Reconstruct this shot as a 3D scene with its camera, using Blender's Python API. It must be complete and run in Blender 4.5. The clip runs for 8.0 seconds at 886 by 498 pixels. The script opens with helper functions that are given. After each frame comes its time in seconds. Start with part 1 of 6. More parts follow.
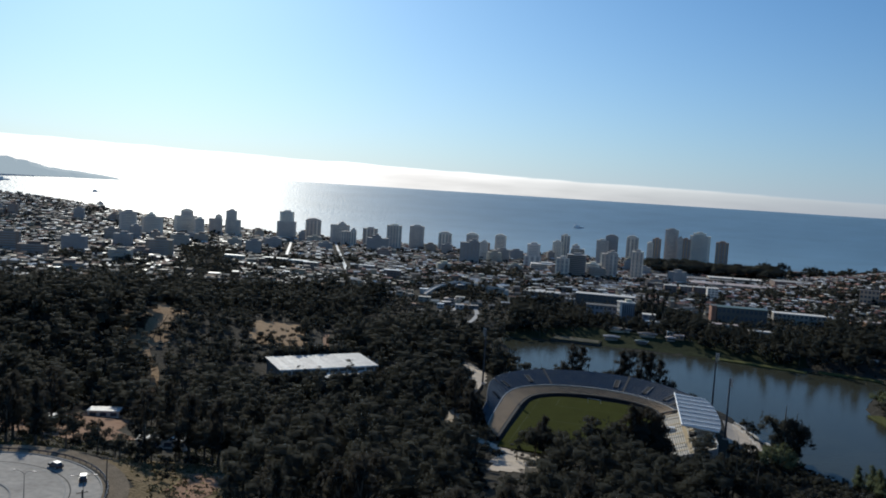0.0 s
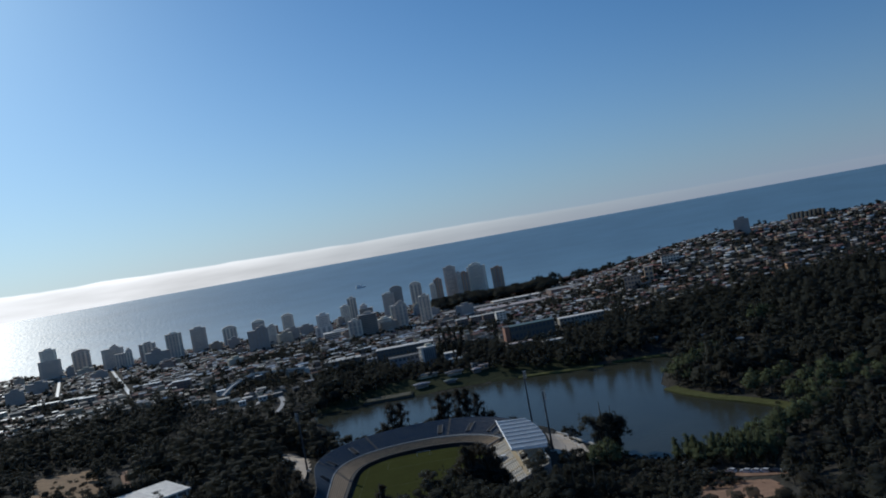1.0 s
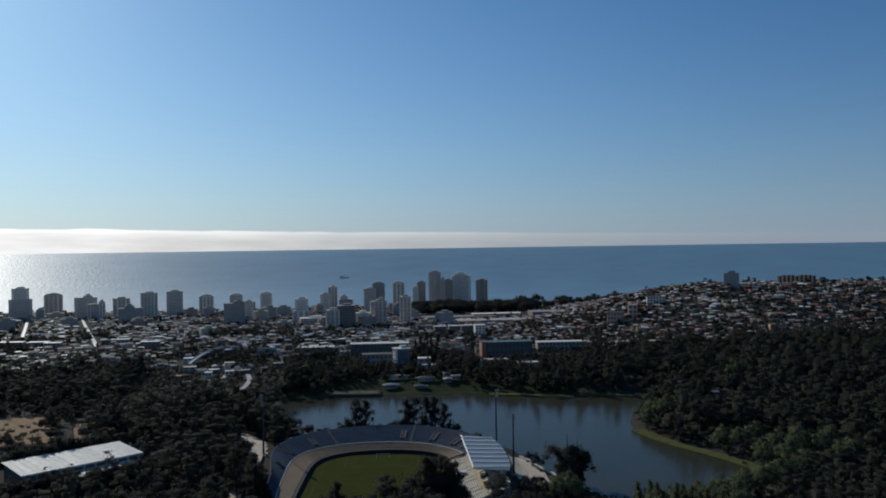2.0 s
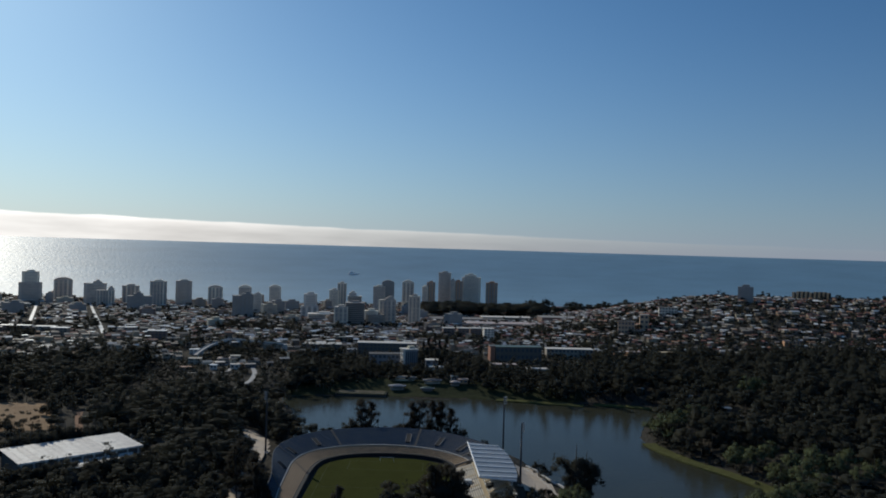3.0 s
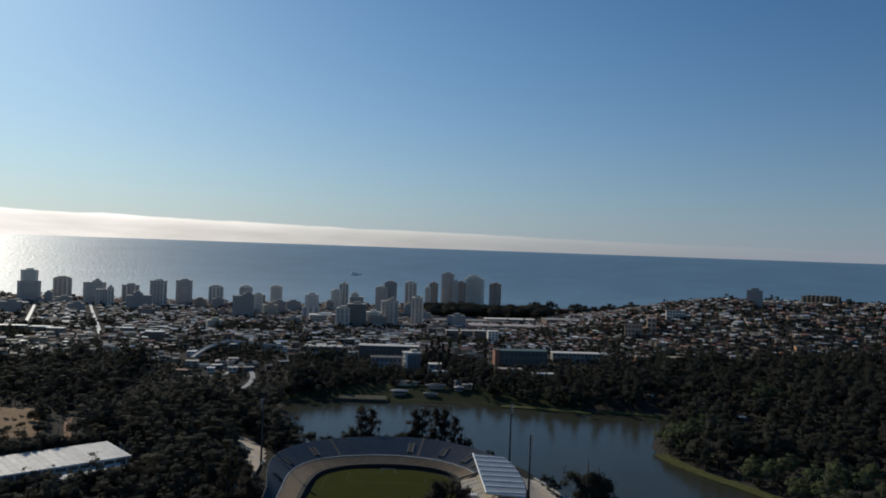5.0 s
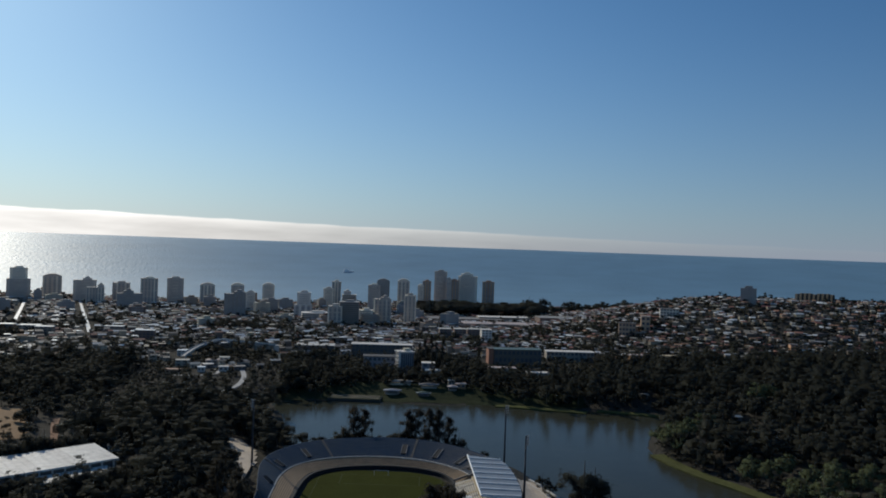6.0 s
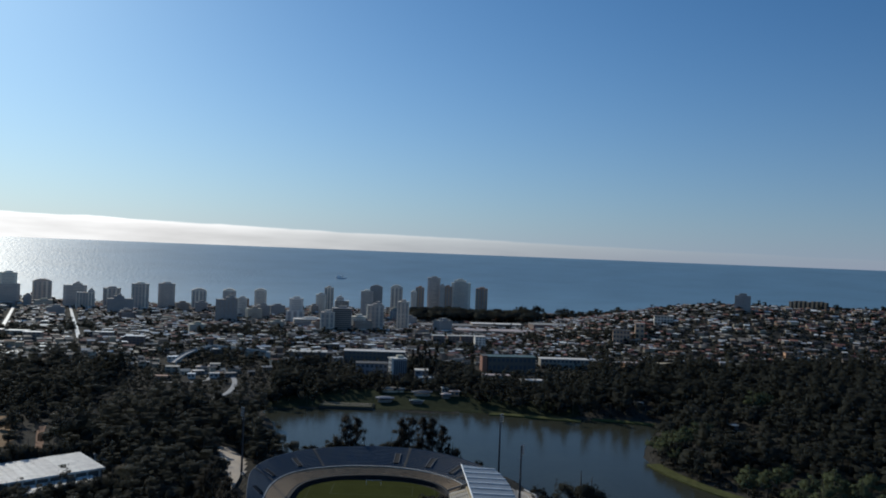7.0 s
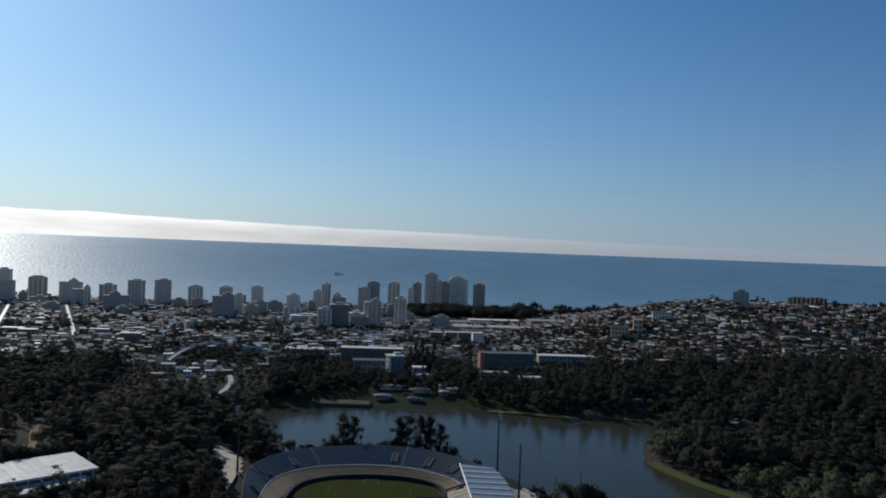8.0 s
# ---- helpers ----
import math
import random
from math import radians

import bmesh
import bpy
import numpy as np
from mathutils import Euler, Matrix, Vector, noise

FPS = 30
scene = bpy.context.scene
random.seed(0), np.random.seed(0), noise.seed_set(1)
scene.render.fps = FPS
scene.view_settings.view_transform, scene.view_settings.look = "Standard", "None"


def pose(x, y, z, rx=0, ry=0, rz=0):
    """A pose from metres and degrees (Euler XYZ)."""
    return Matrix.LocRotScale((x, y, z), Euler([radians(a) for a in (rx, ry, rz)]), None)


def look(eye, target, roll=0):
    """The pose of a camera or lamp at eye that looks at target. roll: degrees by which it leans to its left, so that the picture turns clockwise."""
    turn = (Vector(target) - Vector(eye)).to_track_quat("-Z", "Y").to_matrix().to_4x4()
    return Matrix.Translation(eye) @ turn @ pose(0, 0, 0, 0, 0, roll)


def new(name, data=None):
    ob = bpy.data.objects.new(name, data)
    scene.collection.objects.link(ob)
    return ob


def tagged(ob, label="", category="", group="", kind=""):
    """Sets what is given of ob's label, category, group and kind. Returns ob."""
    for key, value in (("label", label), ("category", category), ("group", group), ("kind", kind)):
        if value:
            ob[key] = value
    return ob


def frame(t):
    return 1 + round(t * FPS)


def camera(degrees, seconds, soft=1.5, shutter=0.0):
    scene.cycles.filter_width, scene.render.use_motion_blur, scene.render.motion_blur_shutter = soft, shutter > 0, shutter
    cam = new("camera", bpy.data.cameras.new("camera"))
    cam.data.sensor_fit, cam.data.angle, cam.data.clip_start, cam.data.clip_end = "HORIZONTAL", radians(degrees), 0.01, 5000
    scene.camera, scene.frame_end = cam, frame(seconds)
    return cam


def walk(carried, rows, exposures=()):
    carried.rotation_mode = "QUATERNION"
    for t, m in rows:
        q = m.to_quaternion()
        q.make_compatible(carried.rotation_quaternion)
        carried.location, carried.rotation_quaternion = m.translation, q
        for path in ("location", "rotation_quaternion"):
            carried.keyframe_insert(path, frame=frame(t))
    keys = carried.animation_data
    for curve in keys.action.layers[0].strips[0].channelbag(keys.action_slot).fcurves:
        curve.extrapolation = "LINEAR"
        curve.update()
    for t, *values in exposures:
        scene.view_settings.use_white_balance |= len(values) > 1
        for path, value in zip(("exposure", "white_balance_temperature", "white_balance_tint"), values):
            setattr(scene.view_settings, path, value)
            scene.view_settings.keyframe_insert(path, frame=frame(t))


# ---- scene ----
cam = camera(58.05, 8.0, soft=1.85)
ROWS = [
    (0.0, 7.89, -19.60, 124.20, 16.081, -4.153, 3.645),
    (0.1, 6.90, -18.41, 123.62, 13.685, -1.861, 0.880),
    (0.2, 6.35, -17.21, 123.22, 11.425, -0.380, -2.127),
    (0.3, 6.09, -16.09, 123.10, 9.658, -0.388, -3.792),
    (0.4, 5.93, -15.15, 123.24, 8.129, -0.347, -5.365),
    (0.5, 5.74, -14.26, 123.58, 6.626, -0.431, -6.516),
    (0.7, 4.97, -12.48, 123.92, 4.021, -0.259, -8.102),
    (1.0, 4.88, -10.39, 123.59, 0.243, -0.319, -10.289),
    (1.2, 4.73, -8.88, 123.56, -1.009, -0.245, -10.709),
    (2.3, 0.32, -2.11, 124.90, -0.099, -0.061, 1.429),
    (2.5, 0.00, 0.00, 125.00, -0.000, -0.064, 1.497),
    (3.0, -0.54, 5.49, 125.08, 0.118, -0.023, 1.651),
    (3.5, -1.08, 11.06, 124.99, 0.226, -0.176, 1.760),
    (4.0, -1.53, 16.57, 125.09, 0.292, -0.043, 1.887),
    (4.5, -1.80, 21.85, 125.31, 0.355, -0.079, 1.929),
    (4.7, -1.83, 23.72, 125.50, 0.434, -0.004, 1.979),
    (5.8, -2.61, 31.60, 125.90, -0.234, -0.099, 2.012),
    (5.9, -2.68, 32.31, 125.94, -0.203, -0.143, 2.015),
    (6.0, -2.75, 33.03, 125.98, -0.221, -0.159, 2.018),
    (6.1, -2.80, 33.68, 125.87, -0.247, -0.184, 2.050),
    (6.2, -2.84, 34.33, 125.76, -0.247, -0.143, 2.082),
    (6.3, -2.88, 34.98, 125.65, -0.249, -0.608, 2.115),
    (6.4, -2.93, 35.64, 125.55, -0.303, -2.066, 2.147),
    (6.5, -2.97, 36.29, 125.44, -0.337, -3.036, 2.179),
    (6.6, -3.06, 36.96, 125.46, -0.413, -3.666, 2.191),
    (6.7, -3.15, 37.63, 125.48, -0.407, -3.912, 2.203),
    (6.8, -3.24, 38.30, 125.50, -0.373, -2.922, 2.215),
    (6.9, -3.33, 38.97, 125.52, -0.368, -0.531, 2.227),
    (7.0, -3.42, 39.64, 125.54, -0.704, 0.325, 2.239),
    (7.2, -3.49, 40.71, 125.70, -0.752, 0.286, 2.224),
    (7.5, -3.60, 42.31, 125.95, -0.826, 0.224, 2.201),
    (8.0, -3.72, 44.56, 126.11, -0.912, 0.028, 2.187),
]
walk(cam, [(t, pose(x, y, z, 90 + pitch, 0, yaw) @ pose(0, 0, 0, 0, 0, roll)) for t, x, y, z, yaw, pitch, roll in ROWS],
     exposures=[(0.0, 0.2, 6300, 6), (0.5, -0.08, 5950, 6), (1.0, -0.19, 5950, 6), (2.5, -0.16, 6400, 6), (3.5, -0.21, 6550, 6), (4.0, -0.14, 6700, 7), (4.7, -0.21, 6700, 7), (6.2, -0.14, 6450, 6), (6.6, -0.2, 6400, 6), (7.0, -0.08, 6200, 6), (8.0, -0.07, 6200, 6)])

# ---- sky and sun ----
SUN_AZ, SUN_EL = radians(-36), radians(27.5)      # azimuth from +y towards +x
sun_dir = Vector((math.sin(SUN_AZ) * math.cos(SUN_EL), math.cos(SUN_AZ) * math.cos(SUN_EL), math.sin(SUN_EL)))
world = bpy.data.worlds.new("coast_sky")
scene.world = world
world.use_nodes = True
wn, wl = world.node_tree.nodes, world.node_tree.links
bg = wn["Background"]
sky = wn.new("ShaderNodeTexSky")
sky.sky_type, sky.sun_disc, sky.sun_elevation, sky.sun_rotation = "NISHITA", False, SUN_EL, SUN_AZ
sky.altitude, sky.air_density, sky.dust_density, sky.ozone_density = 120, 1.0, 0.5, 2.2


def wmath(op, a, b=None, c=None, clamp=False):
    n = wn.new("ShaderNodeMath")
    n.operation, n.use_clamp = op, clamp
    for i, v in enumerate((a, b, c)):
        if v is None:
            continue
        if isinstance(v, (int, float)):
            n.inputs[i].default_value = v
        else:
            wl.new(v, n.inputs[i])
    return n.outputs[0]


tc = wn.new("ShaderNodeTexCoord")
sep = wn.new("ShaderNodeSeparateXYZ")
wl.new(tc.outputs["Generated"], sep.inputs[0])
# the bank of sea cloud: it stands over the horizon, higher towards the sun, its top edge uneven
cloud_noise = wn.new("ShaderNodeTexNoise")
cloud_noise.inputs["Scale"].default_value, cloud_noise.inputs["Detail"].default_value = 14.0, 6.0
stretch = wn.new("ShaderNodeMapping")
stretch.inputs["Scale"].default_value = (1.0, 1.0, 8.0)
wl.new(tc.outputs["Generated"], stretch.inputs[0])
wl.new(stretch.outputs[0], cloud_noise.inputs["Vector"])
edge = wmath("MULTIPLY_ADD", sep.outputs["X"], -0.018, 0.0208)
edge = wmath("MULTIPLY_ADD", wmath("SUBTRACT", cloud_noise.outputs["Fac"], 0.5), 0.005, edge)
rise = wmath("SUBTRACT", edge, sep.outputs["Z"])
thick = wmath("MULTIPLY_ADD", sep.outputs["X"], -1.25, 0.5, clamp=True)
bank = wmath("MULTIPLY", wmath("MULTIPLY", rise, 520.0, clamp=True), wmath("MULTIPLY_ADD", thick, 1.0, 0.1, clamp=True))
dot = wn.new("ShaderNodeVectorMath")
dot.operation = "DOT_PRODUCT"
wl.new(tc.outputs["Generated"], dot.inputs[0])
dot.inputs[1].default_value = (math.sin(SUN_AZ), math.cos(SUN_AZ), 0.0)
lit = wmath("POWER", wmath("MAXIMUM", dot.outputs["Value"], 0.0), 5.0)
# brightest along its crest, greyer towards the water, streaked
depth = wmath("DIVIDE", rise, 0.013, clamp=True)
near_sun = wmath("POWER", wmath("MAXIMUM", dot.outputs["Value"], 0.0), 30.0)
crest = wmath("POWER", 2.718, wmath("MULTIPLY", wmath("MAXIMUM", rise, 0.0), -260.0))
body = wmath("MULTIPLY_ADD", wmath("MULTIPLY", depth, wmath("SUBTRACT", 1.0, near_sun)), -0.14, wmath("MULTIPLY_ADD", crest, 0.35, 0.85))
streak = wmath("MULTIPLY_ADD", cloud_noise.outputs["Fac"], 0.5, 0.75)
cloud_light = wmath("MULTIPLY", wmath("MULTIPLY", wmath("MULTIPLY_ADD", lit, 12.0, 6.0), body), streak)
cloud_col = wn.new("ShaderNodeVectorMath")
cloud_col.operation = "SCALE"
cloud_col.inputs[0].default_value = (1.0, 0.95, 0.93)
wl.new(cloud_light, cloud_col.inputs["Scale"])
mix = wn.new("ShaderNodeMix")
mix.data_type = "RGBA"
wl.new(bank, mix.inputs["Factor"])
# pale sea haze low over the horizon
haze = wn.new("ShaderNodeMix")
haze.data_type = "RGBA"
low = wmath("POWER", 2.718, wmath("MULTIPLY", wmath("MAXIMUM", sep.outputs["Z"], 0.0), -9.0))
wl.new(wmath("MULTIPLY", low, 0.7), haze.inputs["Factor"])
clear = wn.new("ShaderNodeVectorMath")      # a clear maritime blue
clear.operation = "MULTIPLY"
clear.inputs[1].default_value = (0.57, 0.9, 1.2)
wl.new(sky.outputs[0], clear.inputs[0])
dim = wn.new("ShaderNodeVectorMath")      # deepest blue square to the sun
dim.operation = "MULTIPLY"
wl.new(clear.outputs[0], dim.inputs[0])
deep = wn.new("ShaderNodeCombineXYZ")
aside = wmath("MULTIPLY", dot.outputs["Value"], dot.outputs["Value"])
for channel, slope, rest in (("X", 0.7, 0.47), ("Y", 0.36, 0.68), ("Z", 0.2, 0.765)):
    wl.new(wmath("MULTIPLY_ADD", aside, slope, rest), deep.inputs[channel])
wl.new(deep.outputs[0], dim.inputs[1])
wl.new(dim.outputs[0], haze.inputs["A"])
haze_col = wn.new("ShaderNodeVectorMath")      # brighter towards the sun
haze_col.operation = "SCALE"
haze_col.inputs[0].default_value = (6.7, 6.95, 9.2)
wl.new(wmath("MULTIPLY_ADD", lit, 0.32, 0.74), haze_col.inputs["Scale"])
wl.new(haze_col.outputs[0], haze.inputs["B"])
wl.new(haze.outputs["Result"], mix.inputs["A"])
wl.new(cloud_col.outputs[0], mix.inputs["B"])
wl.new(mix.outputs["Result"], bg.inputs["Color"])
bg.inputs["Strength"].default_value = 0.075

sun = new("sun", bpy.data.lights.new("sun", "SUN"))
sun.data.energy, sun.data.angle, sun.data.color = 2.6, radians(0.6), (1.0, 0.92, 0.80)
sun.matrix_world = look(sun_dir * 3000, (0, 0, 0))


# ---- materials ----
def material(name, colour, rough=0.8, metal=0.0, vary=0.25, scale=1.0, bump=0.0, per=None, spread=0.0, second=None, blend=0.5, spec=0.5):
    """A surface whose colour varies at two sizes of noise; per: 'object' or 'island' varies it piece by piece."""
    m = bpy.data.materials.new(name)
    m.use_nodes = True
    nt, b = m.node_tree, m.node_tree.nodes["Principled BSDF"]
    nd, ln = nt.nodes, nt.links
    b.inputs["Roughness"].default_value, b.inputs["Metallic"].default_value = rough, metal
    b.inputs["Specular IOR Level"].default_value = spec
    geo = nd.new("ShaderNodeNewGeometry")
    big, small = nd.new("ShaderNodeTexNoise"), nd.new("ShaderNodeTexNoise")
    for t, s in ((big, scale), (small, scale * 9.0)):
        t.inputs["Scale"].default_value, t.inputs["Detail"].default_value = s, 5.0
        ln.new(geo.outputs["Position"], t.inputs["Vector"])
    add = nd.new("ShaderNodeMath")
    add.operation = "ADD"
    ln.new(big.outputs["Fac"], add.inputs[0])
    ln.new(small.outputs["Fac"], add.inputs[1])
    ramp = nd.new("ShaderNodeMapRange")
    ramp.inputs["From Min"].default_value, ramp.inputs["From Max"].default_value = 0.6, 1.4
    ln.new(add.outputs[0], ramp.inputs["Value"])
    cm = nd.new("ShaderNodeMix")
    cm.data_type = "RGBA"
    lo = [c * (1 - vary) for c in colour]
    hi = [min(1, c * (1 + vary)) for c in colour] if second is None else list(second)
    cm.inputs["A"].default_value, cm.inputs["B"].default_value = (*lo, 1), (*hi, 1)
    ln.new(ramp.outputs[0], cm.inputs["Factor"])
    out = cm.outputs["Result"]
    if per:
        src = nd.new("ShaderNodeObjectInfo").outputs["Random"] if per == "object" else geo.outputs["Random Per Island"]
        hsv = nd.new("ShaderNodeHueSaturation")
        r2 = nd.new("ShaderNodeMapRange")
        r2.inputs["To Min"].default_value, r2.inputs["To Max"].default_value = 1 - spread, 1 + spread
        ln.new(src, r2.inputs["Value"])
        ln.new(r2.outputs[0], hsv.inputs["Value"])
        wrap = nd.new("ShaderNodeMath")
        wrap.operation = "MULTIPLY_ADD"
        wrap.inputs[1].default_value, wrap.inputs[2].default_value = 0.06 * min(1, spread * 2), 0.5 - 0.03 * min(1, spread * 2)
        ln.new(src, wrap.inputs[0])
        ln.new(wrap.outputs[0], hsv.inputs["Hue"])
        ln.new(out, hsv.inputs["Color"])
        out = hsv.outputs["Color"]
    ln.new(out, b.inputs["Base Color"])
    if bump:
        bp = nd.new("ShaderNodeBump")
        bp.inputs["Strength"].default_value, bp.inputs["Distance"].default_value = bump, 0.2 / scale
        ln.new(small.outputs["Fac"], bp.inputs["Height"])
        ln.new(bp.outputs[0], b.inputs["Normal"])
    return m


def leaves(m, share, gaps):
    """Lets part of the light through a leaf; gaps: the open share between the leaves of a spray."""
    nd, ln = m.node_tree.nodes, m.node_tree.links
    b, out = nd["Principled BSDF"], nd["Material Output"]
    tr, mx = nd.new("ShaderNodeBsdfTranslucent"), nd.new("ShaderNodeMixShader")
    ln.new(b.inputs["Base Color"].links[0].from_socket, tr.inputs["Color"])
    mx.inputs[0].default_value = share
    ln.new(b.outputs[0], mx.inputs[1])
    ln.new(tr.outputs[0], mx.inputs[2])
    clear, thin = nd.new("ShaderNodeBsdfTransparent"), nd.new("ShaderNodeMixShader")
    thin.inputs[0].default_value = gaps
    ln.new(mx.outputs[0], thin.inputs[1])
    ln.new(clear.outputs[0], thin.inputs[2])
    ln.new(thin.outputs[0], out.inputs["Surface"])
    return m


def water(name, colour, rough, wave, size, strength, spec=0.5):
    m = bpy.data.materials.new(name)
    m.use_nodes = True
    nd, ln = m.node_tree.nodes, m.node_tree.links
    b = nd["Principled BSDF"]
    b.inputs["Roughness"].default_value, b.inputs["IOR"].default_value = rough, 1.33
    b.inputs["Specular IOR Level"].default_value = spec
    geo = nd.new("ShaderNodeNewGeometry")
    stain = nd.new("ShaderNodeTexNoise")
    stain.inputs["Scale"].default_value, stain.inputs["Detail"].default_value = wave * 0.06, 4.0
    ln.new(geo.outputs["Position"], stain.inputs["Vector"])
    cm = nd.new("ShaderNodeMix")
    cm.data_type = "RGBA"
    cm.inputs["A"].default_value = (*[c * 0.75 for c in colour], 1)
    cm.inputs["B"].default_value = (*[c * 1.3 for c in colour], 1)
    ln.new(stain.outputs["Fac"], cm.inputs["Factor"])
    ln.new(cm.outputs["Result"], b.inputs["Base Color"])
    rip = nd.new("ShaderNodeTexNoise")
    rip.inputs["Scale"].default_value, rip.inputs["Detail"].default_value = wave, 3.0
    ln.new(geo.outputs["Position"], rip.inputs["Vector"])
    bp = nd.new("ShaderNodeBump")
    bp.inputs["Strength"].default_value, bp.inputs["Distance"].default_value = strength, size
    ln.new(rip.outputs["Fac"], bp.inputs["Height"])
    ln.new(bp.outputs[0], b.inputs["Normal"])
    return m


M_GROUND = material("dry_soil", (0.062, 0.058, 0.05), 0.95, vary=0.3, scale=0.05, bump=0.4, second=(0.095, 0.085, 0.068), spec=0.05)
M_DIRT = material("bare_earth", (0.36, 0.24, 0.14), 0.95, vary=0.3, scale=0.06, bump=0.3, spec=0.1)
M_SANDPATH = material("pale_path", (0.46, 0.37, 0.27), 0.95, vary=0.25, scale=0.1, bump=0.2)
M_STREET = material("street_concrete", (0.36, 0.345, 0.33), 0.7, vary=0.2, scale=0.1)
M_CONCRETE = material("pale_concrete", (0.6, 0.57, 0.51), 0.85, vary=0.22, scale=0.3, bump=0.2)
M_BANK = material("bank_grass", (0.04, 0.047, 0.022), 0.95, vary=0.4, scale=0.2, bump=0.4, spec=0.05)
M_SHORE = material("shore_reeds", (0.115, 0.118, 0.044), 0.95, vary=0.35, scale=0.2, bump=0.6, spec=0.05)
M_GRASS = material("pitch_grass", (0.05, 0.056, 0.012), 0.95, spec=0.02, vary=0.2, scale=0.09, bump=0.1)
M_LEAF = material("dark_leaves", (0.047, 0.049, 0.039), 0.9, vary=0.2, scale=0.15, per="island", spread=0.1, spec=0.08)
M_LEAF_GUM = material("gum_leaves", (0.053, 0.049, 0.039), 0.9, vary=0.2, scale=0.15, per="island", spread=0.1, spec=0.08)
M_LEAF_WILLOW = material("willow_leaves", (0.112, 0.132, 0.068), 0.85, vary=0.3, scale=0.25, per="island", spread=0.2, spec=0.1)
M_BARK = material("grey_bark", (0.13, 0.105, 0.08), 0.95, vary=0.4, scale=0.6, bump=0.6)
M_SHRUB = material("dry_shrub", (0.2, 0.17, 0.085), 0.9, vary=0.4, scale=0.3, per="island", spread=0.22, spec=0.08)
M_SEAT_BLUE = material("blue_seats", (0.026, 0.078, 0.165), 0.85, vary=0.2, scale=0.12, second=(0.08, 0.105, 0.13), spec=0.12)
M_STEP = material("worn_steps", (0.17, 0.145, 0.115), 0.9, vary=0.35, scale=0.3, spec=0.15)
M_TREAD = material("grey_treads", (0.18, 0.165, 0.145), 0.9, vary=0.3, scale=0.25, spec=0.15)
M_SEAT_PALE = material("pale_seats", (0.42, 0.3, 0.19), 0.8, vary=0.3, scale=0.3, spec=0.15)
M_ROOF_METAL = material("ribbed_metal", (0.37, 0.36, 0.345), 0.42, metal=0.55, vary=0.12, scale=0.15)
M_RIB = material("white_steel", (0.82, 0.82, 0.8), 0.5, vary=0.08, scale=0.6)
M_DARKSTEEL = material("dark_steel", (0.10, 0.10, 0.11), 0.5, metal=0.6, vary=0.2, scale=1.0)
M_DARK = material("dark_opening", (0.02, 0.02, 0.022), 0.9, vary=0.3, scale=0.6)
M_HALLROOF = material("pale_metal_roof", (0.7, 0.655, 0.59), 0.65, metal=0.0, vary=0.4, scale=0.3, per="object", spread=0.16)
M_WHITE = material("white_render", (0.76, 0.7, 0.62), 0.8, vary=0.12, scale=0.12, per="object", spread=0.12)
M_TOWER = material("tower_render", (0.74, 0.65, 0.54), 0.85, vary=0.16, scale=0.1, per="object", spread=0.3)
M_TOWER_WARM = material("tower_warm_render", (0.56, 0.37, 0.25), 0.85, vary=0.16, scale=0.1, per="object", spread=0.25)
M_SLAB = material("dark_slab_render", (0.35, 0.325, 0.3), 0.85, vary=0.16, scale=0.1)
M_GLASS = material("window_glass", (0.10, 0.11, 0.125), 0.2, vary=0.3, scale=0.4)
M_TOWERGLASS = material("tower_windows", (0.33, 0.32, 0.31), 0.35, vary=0.3, scale=0.3)
M_ROOF_LIGHT = material("light_roofs", (0.82, 0.76, 0.68), 0.42, vary=0.2, scale=0.2, per="island", spread=0.35)
M_HOUSE = material("house_render", (0.25, 0.2, 0.155), 0.85, vary=0.2, scale=0.2, per="island", spread=0.6)
M_HOUSE_ROOF = material("sheet_roofs", (0.295, 0.245, 0.195), 0.7, metal=0.0, vary=0.25, scale=0.2, per="island", spread=0.8)
M_ROOF_RED = material("red_roofs", (0.36, 0.155, 0.1), 0.75, vary=0.25, scale=0.2, per="island", spread=0.4)
M_ROOF_ONE = material("roof_sheet_single", (0.24, 0.215, 0.19), 0.7, metal=0.0, vary=0.25, scale=0.2, per="object", spread=0.8)
M_ROOF_RED_ONE = material("red_roof_single", (0.34, 0.165, 0.105), 0.75, vary=0.25, scale=0.2, per="object", spread=0.4)
M_WALL_ONE = material("house_wall_single", (0.37, 0.32, 0.26), 0.85, vary=0.2, scale=0.2, per="object", spread=0.5)
M_GREENROOF = material("green_metal_roof", (0.10, 0.135, 0.10), 0.5, metal=0.2, vary=0.15, scale=0.1)
M_LAMP = material("lamp_glass", (0.42, 0.41, 0.39), 0.3, vary=0.05, scale=1.0)
M_CARPAINT = material("dark_car_paint", (0.03, 0.035, 0.045), 0.3, vary=0.1, scale=1.0)
M_CARROOF = material("white_car_paint", (0.7, 0.7, 0.7), 0.3, vary=0.05, scale=1.0)
M_TYRE = material("tyre_rubber", (0.02, 0.02, 0.02), 0.9, vary=0.2, scale=2.0)
M_HEADLAND = material("headland_scrub_haze_glow", (0.10, 0.11, 0.10), 0.95, vary=0.3, scale=0.01)
M_GLOSSROAD = material("polished_asphalt", (0.58, 0.555, 0.52), 0.45, vary=0.3, scale=0.3, spec=0.7)
M_PAVING = material("pale_paving", (0.58, 0.48, 0.37), 0.85, vary=0.2, scale=0.2, bump=0.1)
M_PALE_ROAD = material("pale_road", (0.41, 0.37, 0.32), 0.85, vary=0.3, scale=0.06, bump=0.1, spec=0.2)
